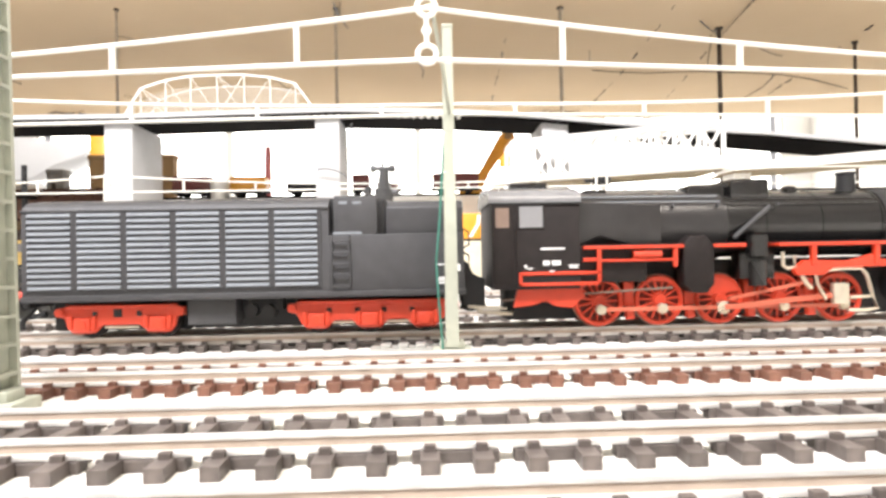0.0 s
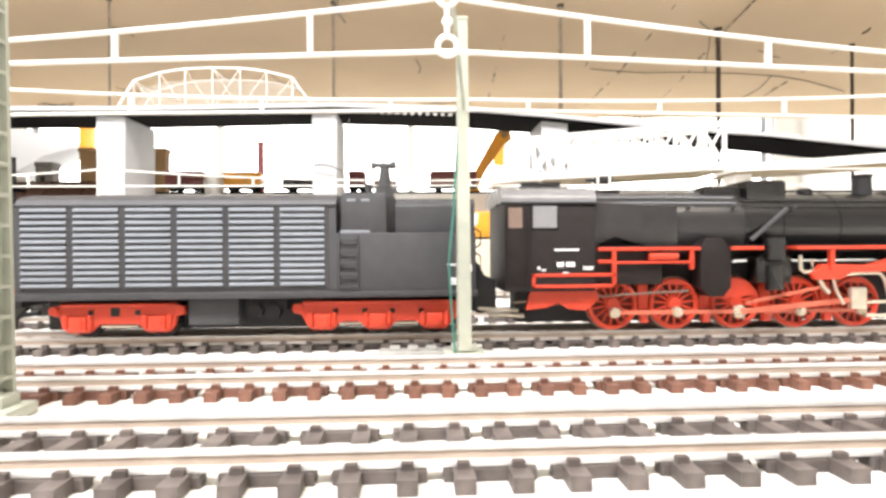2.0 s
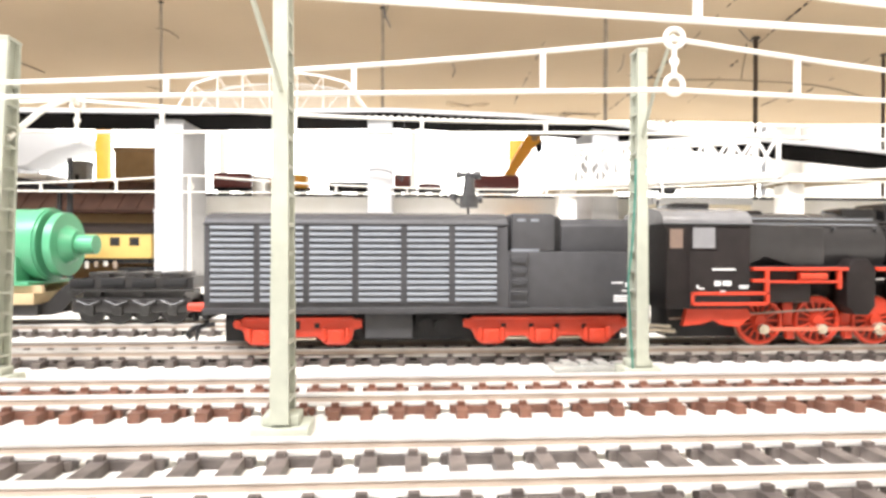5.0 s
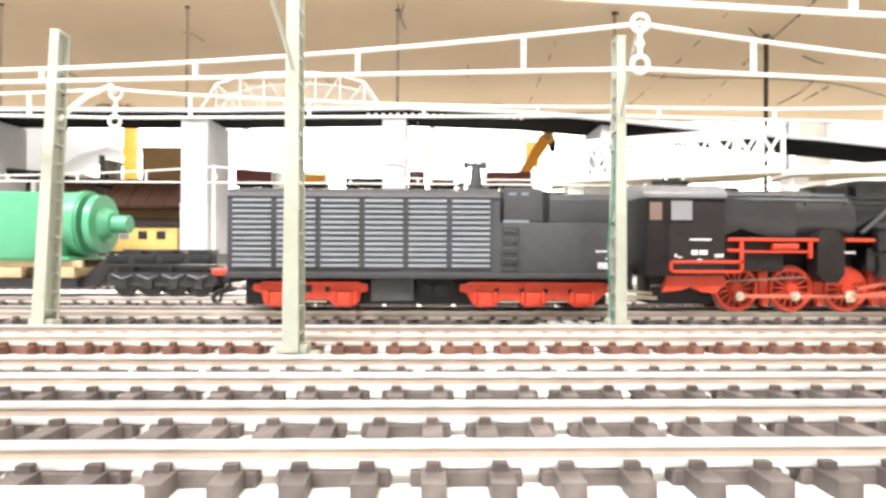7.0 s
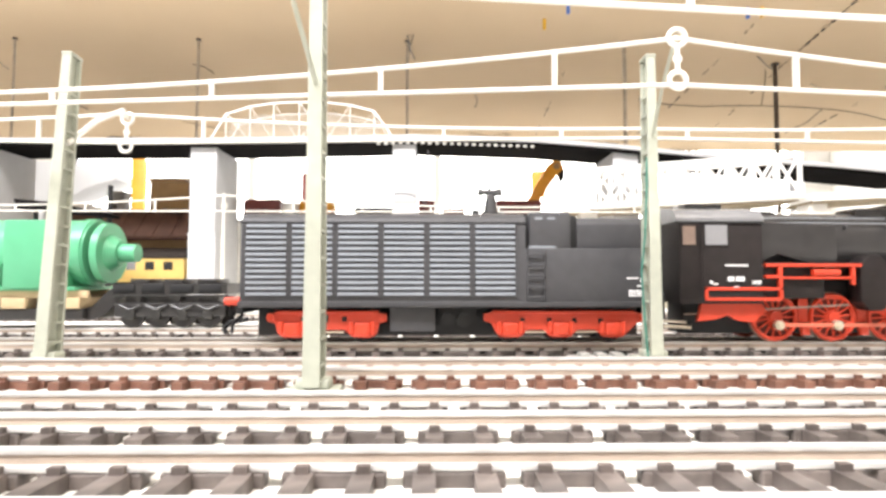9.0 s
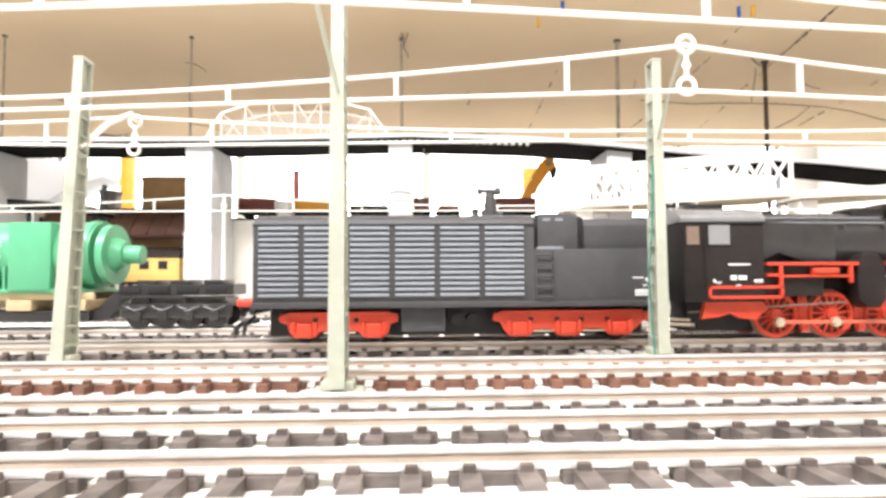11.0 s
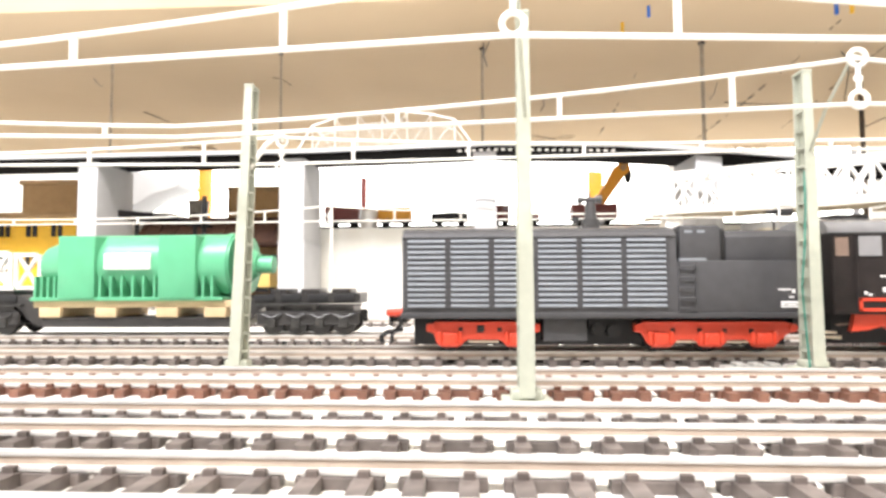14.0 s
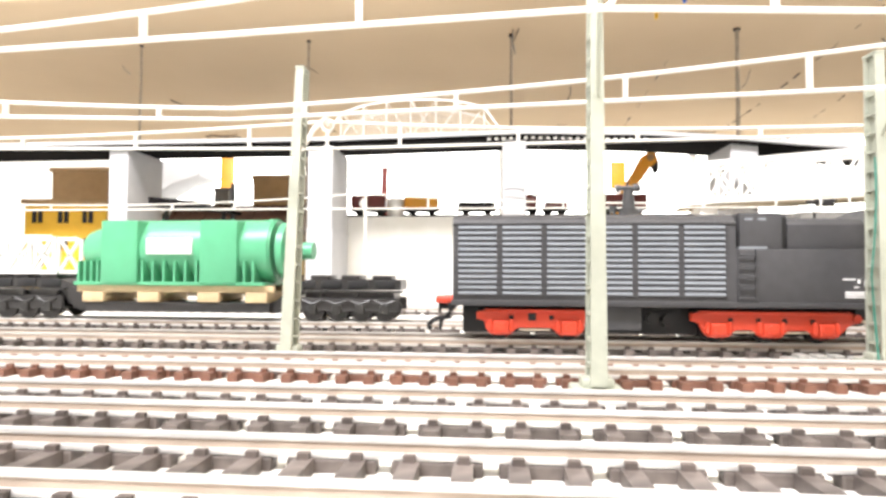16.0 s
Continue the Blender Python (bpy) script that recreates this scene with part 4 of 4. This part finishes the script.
rod(bm, (-348, 1240, -4.2), (-348, 1240, 283), 9.5, 7.5, seg=20)
torus(bm, (-348, 1240, 282), 7.6, 1.5, "z")
solid("factory_chimney", bm, M_MAROON, "dark red factory chimney far behind the viaduct", "chimney")


def crane():
    t = thing("yard_crane", (105, 665, -4.2), "orange yard crane with a raised box boom", "crane")
    bm = nb()
    box(bm, -22, 22, -18, 18, 0, 84.2, 1.5)
    box(bm, -30, 30, -20, 20, 84.2, 92, 1.5)
    part("chassis", bm, M_DEEP, t)
    bm = nb()
    box(bm, -30, 6, -13, 13, 92, 116, 2)
    part("machine_house", bm, M_ORANGE, t)
    # tapered box boom with a bent head
    bm = nb()
    prism(bm, [(-18, 104), (-4, 100), (14, 140), (44, 182), (53, 190), (50, 200), (40, 203), (30, 196), (4, 150), (-12, 124)], -6, 6, "y", 0.8)
    part("boom", bm, M_ORANGE, t)
    bm = nb()
    rod(bm, (42, -9, 194), (42, 9, 194), 5, seg=18)
    part("sheave", bm, M_BROWN, t)
    bm = nb()
    prism(bm, [(47, 192), (55, 189), (54, 176), (49, 170), (45, 180)], -4, 4, "y", 0.5)
    part("hook_block", bm, M_DEEP, t)
    for z in (112, 132, 152, 172):
        bm = nb()
        x = -9 + (z - 112) * 0.62
        bar(bm, (x - 6, -6.6, z + 4), (x + 9, -6.6, z), 1.2, 1.0)
        part("boom_rib", bm, M_ORANGE, t)


crane()


def engine_shed():
    t = thing("engine_shed", (-360, 490, -4.2), "red-brown roofed engine shed behind the yellow coach", "building")
    bm = nb()
    box(bm, -110, 75, -22, 30, 0, 74, 0.6)
    part("wall", bm, M_BROWN, t)
    bm = nb()
    prism(bm, [(-30, 70), (-30, 74), (4, 108), (8, 108), (36, 76), (36, 70)], -114, 79, "x", 0.6)
    part("roof", bm, M_TILE, t)
    for k in range(10):
        bm = nb()
        bar(bm, (-108 + k * 20, -30.4, 74.8), (-108 + k * 20, 3.4, 108.6), 1.0, 1.0)
        part("roof_batten", bm, M_TILE, t, smooth=False)


engine_shed()


# ---- heavy transport wagon with the green load ----
# lighter grey puts highlights into the wagon's raised black details
M_HIGHLIGHT = mat("highlight_grey_metal", (0.06, 0.058, 0.056), 0.35, 0.3, var=0.3, scale=400)


def heavy_wagon():
    t = thing("low_loader_wagon", (-220, 60, RZ), "black low-loader wagon with goosenecks and heavy bogies", "wagon")
    bm = nb()
    box(bm, -46, 40, -12, 12, 3.5, 8, 0.6)
    part("low_bed", bm, M_CASING, t)
    for s in (1, -1):
        c = -3
        bm = nb()
        pts = [(40, 3.5), (46, 3.6), (50, 5), (53, 8), (56, 11.4), (60, 13.2), (66, 13.8), (101, 14), (101, 18.6), (62, 18.6), (56, 17.8), (51.5, 15.4), (48, 12), (45.4, 9.2), (42.5, 8.2), (40, 8)]
        pts = [(c + s * u, v) for u, v in pts]
        prism(bm, pts if s > 0 else pts[::-1], -9, 9)
        part("gooseneck", bm, M_CASING, t)
        bm = nb()
        box(bm, c + s * 78 - 23, c + s * 78 + 23, -11, -9.4, 4.5, 10.5, 0.8)
        box(bm, c + s * 78 - 23, c + s * 78 + 23, 9.4, 11, 4.5, 10.5, 0.8)
        box(bm, c + s * 78 - 20, c + s * 78 + 20, -8, 8, 9, 13)
        b = part("bogie", bm, M_CASING, t)
        for x in (-16, -5.3, 5.3, 16):
            bm = nb()
            for y in (-8.6, 8.6):
                rod(bm, (c + s * 78 + x, y - 0.7, 5), (c + s * 78 + x, y + 0.7, 5), 5, seg=18)
            rod(bm, (c + s * 78 + x, -8, 5), (c + s * 78 + x, 8, 5), 0.9)
            part("wheelset", bm, M_CASING, b)
            bm = nb()
            box(bm, c + s * 78 + x - 2, c + s * 78 + x + 2, -12, -10.8, 3.6, 7.4, 0.4)
            part("axle_box", bm, M_HIGHLIGHT, b)
            bm = nb()
            sweep(bm, [(c + s * 78 + x - 4.4, -11.6, 9.4), (c + s * 78 + x, -11.9, 7.6), (c + s * 78 + x + 4.4, -11.6, 9.4)], 0.6)
            part("leaf_spring", bm, M_HIGHLIGHT, b)
        # raised black blocks stand for the shade inside the gooseneck's openings
        for x in (-20, -8, 4, 16):
            bm = nb()
            box(bm, c + s * 78 + x - 4.6, c + s * 78 + x + 4.6, -9.6, -8.6, 14.6, 18.0, 0.3)
            part("opening_block", bm, M_DEEP, t)
        for x in (-13, 3, 19):
            bm = nb()
            rod(bm, (c + s * 78 + x, -10.6, 12.4), (c + s * 78 + x, -8.4, 12.4), 1.3, seg=12)
            part("pivot_pin", bm, M_HIGHLIGHT, t)
        bm = nb()
        box(bm, c + s * 78 - 24, c + s * 78 + 24, -11.4, -9, 12.9, 13.8, 0.2)
        part("side_ledge", bm, M_HIGHLIGHT, t, "side ledge in a lighter grey for its highlight")
        for x in (-14, 0, 14):
            bm = nb()
            box(bm, c + s * 78 + x - 4, c + s * 78 + x + 4, -8, 8, 18.4, 20.4, 0.3)
            part("top_plate", bm, M_CASING, t)
    lo = thing("timber_cradle", (-220, 60, 8.6), "pale timber cradle on the low-loader wagon", "cradle")
    for x in (-42, -16, 12, 34):
        bm = nb()
        box(bm, x - 5, x + 5, -13, 13, 0, 4.6, 0.4)
        part("block", bm, M_WOOD, lo)
    for y in (-12.5, 10.5):
        bm = nb()
        box(bm, -50, 42, y, y + 2, 4.4, 7.4, 0.3)
        part("beam", bm, M_WOOD, lo)
    g = thing("green_transformer", (-220, 60, 16), "glossy green cylindrical machine load with ribs and shaft end", "machine load")
    bm = nb()
    rod(bm, (-36, 0, 16), (40, 0, 16), 14.2, seg=40)
    rod(bm, (-50, 0, 16), (-36, 0, 16), 9.0, 14.2, seg=40)
    part("drum", bm, M_GREEN, g)
    for x in (36, 42):
        bm = nb()
        rod(bm, (x, 0, 16), (x + 3, 0, 16), 14.8 if x < 40 else 13.0, seg=40)
        part("flange_ring", bm, M_GREEN, g)
    bm = nb()
    rod(bm, (45, 0, 16), (49, 0, 16), 8.0, 5.5, seg=30)
    rod(bm, (49, 0, 16), (56, 0, 16), 4.0, seg=24)
    part("shaft_end", bm, M_GREEN, g)
    for a, b in ((9, 26), (-37, -20)):
        bm = nb()
        box(bm, a, b, -15.6, 15.6, 1, 29, 0.6)
        part("terminal_box", bm, M_GREEN, g)
    for a, b in ((-19, 8),):
        bm = nb()
        box(bm, a + 3, b - 3, -15.2, -12, 14, 21, 0.3)
        part("name_plate", bm, M_TEXT, g, "blank white plate")
    for x in list(range(-48, -37, 3)) + list(range(-18, 9, 5)) + [29, 33]:
        bm = nb()
        box(bm, x - 0.5, x + 0.5, -14.6, 14.6, 0.4, 11)
        part("rib", bm, M_GREEN, g, smooth=False)
    bm = nb()
    box(bm, -50, 38, -14.8, 14.8, 0, 1.6, 0.3)
    part("foot_rail", bm, M_GREEN, g)


heavy_wagon()


def girder():
    t = thing("lattice_girder", (-352, 60, 21), "white lattice girder lying on the wagon bogie", "girder")
    for y in (-9, 9):
        for z in (0.8, 17):
            bm = nb()
            bar(bm, (-75, y, z), (70 if z < 5 else 66, y, z), 1.8, 1.8)
            part("chord", bm, M_WHITE, t, smooth=False)
        for k in range(12):
            x = -75 + k * 12
            for p, q in (((x, 1), (x + 10, 17)), ((x + 10, 1), (x, 17)), ((x + 11, 1), (x + 11, 17))):
                bm = nb()
                bar(bm, (p[0], y, p[1]), (q[0], y, q[1]), 1.5, 1.2)
                part("lattice_bar", bm, M_WHITE, t, smooth=False)


girder()


# crane wagon and loading bank seen between tender and cab
M_STONE2 = mat("pale_grey_lacquer", (0.66, 0.67, 0.69), 0.5, var=0.06, scale=8)


def crane_wagon():
    t = thing("crane_wagon", (74, 386, 34), "orange crane wagon body with a white slanting stripe", "wagon")
    bm = nb()
    box(bm, -22, 22, -9, 9, 2, 27, 1.5)
    part("body", bm, M_ORANGE, t)
    bm = nb()
    prism(bm, [(-9, 4), (-5.5, 4), (2, 16), (3, 25), (-0.5, 25), (-1, 17)], -9.5, -8.8, "y")
    part("stripe", bm, M_TEXT, t, "white slanting stripe", smooth=False)
    bm = nb()
    box(bm, -23, 23, -8, 8, 0, 2.4, 0.4)
    part("underframe", bm, M_DEEP, t)


crane_wagon()
bm = nb()
box(bm, 44, 106, 374, 397, -4.2, 34, 0.6)
solid("loading_bank", bm, M_CREAM, "cream loading bank under the crane wagon", "loading bank")

# far things across the room
bm = nb()
prism(bm, [(-1837, 552), (-1666, 545), (-1479, 512), (-1419, 487), (-1437, 464), (-1559, 428), (-1661, 368), (-1837, 355)], 2400, 2600, "y", 3)
box(bm, -1800, -1700, 2440, 2560, -900, 360, 3)
solid("display_cabinet", bm, M_STONE2, "pale grey display cabinet with slanted hood across the room", "cabinet")
bm = nb()
box(bm, -18, 18, 0, 12, 240, 308, 2)
t = thing("orange_sign_board", (238, 1300, -4.2), "orange board on a white post at the back of the layout", "board")
part("board", bm, M_ORANGE, t)
bm = nb()
box(bm, -5, 5, 2, 10, 0, 242, 0.5)
part("post", bm, M_WHITE, t)

# ---- signals and yard lamps ----
M_LAMPG = mat("grey_signal_lamp_metal", (0.12, 0.12, 0.125), 0.3, 0.5, var=0.2, scale=300)


def signal(x, y, z, label):
    t = thing("yard_signal", (x, y, -4.2), label, "signal", "yard signals")
    bm = nb()
    rod(bm, (0, 0, 0), (0, 0, z + 4.2), 0.9, 0.7, seg=10)
    part("post", bm, M_DEEP, t)
    bm = nb()
    rod(bm, (-7.2, 0, z), (-4.2, 0, z), 2.3, seg=14)
    rod(bm, (-4.2, 0, z + 0.2), (4.0, 0, z + 0.2), 1.5, seg=14)
    rod(bm, (3.6, 0, z + 0.2), (7.4, 0, z + 0.2), 2.5, seg=14)
    part("top_lamp", bm, M_LAMPG, t)
    bm = nb()
    rod(bm, (0.6, 0, z - 12), (0.6, 0, z - 1), 4.0, 2.8, seg=16)
    rod(bm, (0.6, 0, z - 19), (0.6, 0, z - 12), 5.2, 5.6, seg=18)
    rod(bm, (3.5, -1, z - 14), (8.0, -1, z - 14), 2.2, seg=12)
    part("lamp_housing", bm, M_LAMPG, t)
    bm = nb()
    rod(bm, (-8.4, 0, z - 14.5), (-8.4, 0, z - 10.5), 2.0, 2.4, seg=14)
    sweep(bm, [(-8.4, 0, z - 14), (-6, 0, z - 17), (-1, 0, z - 18)], 0.6)
    part("side_lamp", bm, M_LAMPG, t)
    bm = nb()
    rod(bm, (0, 0, z + 1), (0, 0, z + 6.5), 0.9, 0.3, seg=8)
    part("finial", bm, M_LAMPG, t)
    bm = nb()
    box(bm, -4, 4, -4, 4, 0, 1.6, 0.3)
    part("foot", bm, M_DEEP, t)


signal(-1.8, 150, 77, "dark yard signal with a cluster of lamps")


def disc(x, y, z):
    t = thing("disc_signal", (x, y, -4.2), "dark disc signal with pale ring on a post", "signal", "yard signals")
    bm = nb()
    rod(bm, (0, 0, 0), (0, 0, z), 0.8, seg=10)
    part("post", bm, M_DEEP, t)
    bm = nb()
    torus(bm, (0, -2, z + 6), 6.0, 0.7, "x")
    part("ring", bm, M_WHITE, t)
    bm = nb()
    rod(bm, (0.8, -2, z + 7), (11, -2, z + 7), 3.7, seg=18)
    rod(bm, (-6.2, -2, z + 6.6), (0.8, -2, z + 6.6), 1.3, seg=10)
    part("lamp_drum", bm, M_DEEP, t)
    bm = nb()
    box(bm, -4, 4, -4, 4, 0, 1.6, 0.3)
    part("foot", bm, M_DEEP, t)


disc(141, 220, 69.5)

def canopy():
    t = thing("platform_canopy", (-370, 346, -4.2), "dark platform canopy on thin posts below the viaduct", "canopy")
    bm = nb()
    prism(bm, [(-42, 90), (40, 82), (40, 85), (-6, 95), (-42, 98)], -12, 12)
    part("roof", bm, M_UNDER, t, smooth=False)
    for x in (-30, 28):
        bm = nb()
        rod(bm, (x, 0, 0), (x, 0, 90 if x < 0 else 84), 2.0, seg=10)
        part("post", bm, M_DEEP, t)
    bm = nb()
    rod(bm, (37, 0, 0), (37, 0, 112), 2.6, 2.2, seg=12)
    part("flue", bm, M_DEEP, t)


canopy()

# ---- supports and wiring of the upper level ----
M_RODS = mat("dull_zinc_rod", (0.38, 0.32, 0.25), 0.6, 0.0, var=0.2, scale=200)
M_RODB = mat("dark_brown_rod", (0.07, 0.045, 0.028), 0.6, var=0.2, scale=200)
for x, y, r, m in ((-462, 397, 1.3, M_RODS), (-276, 397, 1.3, M_RODS), (-62, 397, 1.5, M_RODS), (163, 397, 2.0, M_RODS), (355, 454, 2.5, M_RODB), (545, 500, 2.0, M_RODB)):
    t = thing("support_rod", (x, y, -4.2), "thin threaded support rod under the upper level", "support rod", "support rods")
    bm = nb()
    rod(bm, (0, 0, 0), (0, 0, 272.2), r, seg=10)
    part("shaft", bm, m, t)
    bm = nb()
    rod(bm, (0, 0, 270.4), (0, 0, 272.2), r * 1.8, seg=16)
    part("washer", bm, M_CABLE, t)

rnd = random.Random(7)


def cable(pts, r, m, label):
    bm = nb()
    sweep(bm, pts, r, 5)
    return solid("ceiling_line", bm, m, label, "cable", "cables under the upper level")


Z = 267.2
seams = [((338, 300), (350, 369), (368, 471), (384, 560)), ((273, 347), (283, 436), (301, 629), (310, 816)), ((392, 590), (407, 670), (437, 845)),
         ((120, 480), (129, 620), (138, 780)), ((520, 420), (548, 560), (580, 740))]
for line in seams:
    for (x, y), (u, v) in zip(line, line[1:]):
        # each seam is added as broken stretches of thin dark rod
        for j in range(6):
            if rnd.random() < 0.72:
                p, q = (j + rnd.uniform(0, 0.25)) / 6, (j + rnd.uniform(0.6, 1.0)) / 6
                m = (p + q) / 2
                cable([(x + (u - x) * p, y + (v - y) * p, Z), (x + (u - x) * m + rnd.uniform(-1, 1), y + (v - y) * m, Z - 0.4), (x + (u - x) * q, y + (v - y) * q, Z)],
                      rnd.choice((0.4, 0.55, 0.9)), M_CABLE, "thin dark rod added as a broken seam line under the tan upper level")
cable([(219, 480, 230), (250, 480, 227.5), (282, 480, 226), (316, 480, 227), (349, 480, 227), (395, 480, 226), (442, 480, 223), (475, 480, 218), (520, 480, 206)], 0.6, M_CABLE,
      "sagging dark cable under the tan upper level")
cable([(352, 478, 227.6), (353, 476, 240), (355, 474, 255), (356, 474, 268)], 0.5, M_CABLE, "dark cable dropping from the tan upper level")
# short stapled ends
for pts in (((-307, 460), (-300, 474), (-294, 489)), ((-61, 376), (-60, 410), (-56, 447)), ((-55, 380), (-62, 420)), ((-540, 593), (-536, 620), (-533, 647)),
            ((-518, 449), (-525, 468), (-531, 485)), ((322, 430), (345, 452), (362, 466)), ((228, 520), (240, 560), (246, 590)), ((440, 520), (470, 540), (486, 548)),
            ((-420, 700), (-380, 760), (-350, 790)), ((-180, 640), (-172, 690), (-150, 720)), ((520, 620), (545, 690), (552, 760)), ((20, 560), (26, 600), (24, 620))):
    cable([(x, y, Z - rnd.choice((0, 0.5, 2.5))) for x, y in pts], rnd.choice((0.5, 0.7)), M_CABLE, "short end of dark cable under the tan upper level")
# tangles near the back edge
for x, y, n in ((60, 770, 3), (130, 838, 4), (215, 842, 3), (262, 826, 3), (430, 880, 3), (-560, 800, 3), (-330, 850, 3)):
    for j in range(n):
        a0, pts = rnd.uniform(0, 6.3), []
        for i in range(6):
            a0 += rnd.uniform(-0.9, 0.9)
            pts.append((x + 13 * (i - 2.5) + rnd.uniform(-5, 5), y + 9 * math.sin(a0), Z - 2.0 - rnd.uniform(0, 6)))
        cable(pts, rnd.choice((0.5, 0.8)), M_CABLE if j % 3 else M_BROWN, "tangled dark cable under the tan upper level")
M_BLUE = mat("blue_connector_plastic", (0.02, 0.12, 0.5), 0.4, var=0.05)
for x, y, m in ((85, 312, M_BLUE), (250, 318, M_BLUE), (262, 316, M_YELLOW), (70, 345, M_YELLOW)):
    bm = nb()
    box(bm, x - 1.4, x + 1.4, y - 1.4, y + 1.4, 258, 268.2, 0.4)
    solid("cable_connector", bm, m, "small coloured connector hanging from the wiring", "connector", "connectors")

# thin lead looped round a viaduct pier
bm = nb()
sweep(bm, [(-71, 324, 97), (-63, 322, 98), (-55, 321, 96.5), (-47, 321, 93), (-42, 322, 88), (-41, 323, 92), (-40.6, 324, 108), (-40.2, 326, 128), (-40, 328, 138)], 0.55, 6)
solid("loose_lead", bm, M_LAMPG, "thin grey lead looped round a pale pier", "cable")

# small green and white scrap behind the locomotive track, on an added post
t = thing("green_white_scrap", (133, 32, -4.2), "small green and white scrap on an added post behind the locomotive", "signal", "yard signals")
bm = nb()
rod(bm, (0, 0, 0), (0, 0, 24), 0.6, seg=8)
part("post", bm, M_DEEP, t)
bm = nb()
prism(bm, [(-1, 14), (6, 14), (3.4, 20), (0.4, 25)], -1.0, -0.4, "y")
part("white_plate", bm, M_TEXT, t, smooth=False)
bm = nb()
box(bm, -5.5, -1.2, -1.0, -0.4, 16, 22, 0.1)
part("green_plate", bm, M_GREEN, t, "bright green plate")

# ---- small things on the board ----
bm = nb()
sweep(bm, [(25.6, -30.8, -3.6), (24.6, -31, 10), (24.0, -31, 22), (25.2, -31, 34), (26.0, -30.6, 46), (26.6, -29.5, 56)], 0.32, 6)
solid("feeder_wire", bm, M_TEAL, "green feeder wire tied along a catenary mast", "wire")
t = thing("point_motor", (14, -21, -4.2), "pale grey point motor beside the track", "point motor")
bm = nb()
box(bm, -9, 9, -3.5, 3.5, 0, 1.8, 0.4)
part("case", bm, M_MOTOR, t)
for x in (-6, -1, 4):
    bm = nb()
    box(bm, x, x + 3, -2.4, 2.4, 1.6, 2.8, 0.3)
    part("coil_cover", bm, M_MOTOR, t)
bm = nb()
bar(bm, (9, 0, 2), (20, 4, 2), 0.8, 0.8)
part("throw_rod", bm, M_STEEL, t)
bm = nb()
box(bm, 48, 140, -35.5, -29, -4.4, -3.2, 0.3)
solid("wood_strip", bm, M_CREAM, "cream wooden strip glued between two tracks", "strip")
bm = nb()
box(bm, -130, 40, -37, -33.4, -4.4, -3.5, 0.2)
solid("wood_strip", bm, M_CREAM, "thin cream strip glued between two tracks", "strip")
bm = nb()
box(bm, 33, 40, -47, -43.5, -4.4, -2.2, 0.5)
solid("plaster_chip", bm, M_WHITE, "small white plaster chip lying beside the track", "chip")
bm = nb()
box(bm, -84, -57, -165, -150.5, -4.4, -1.2, 0.6)
solid("white_cover_plate", bm, M_WHITE, "white cover plate beside the front track", "plate")
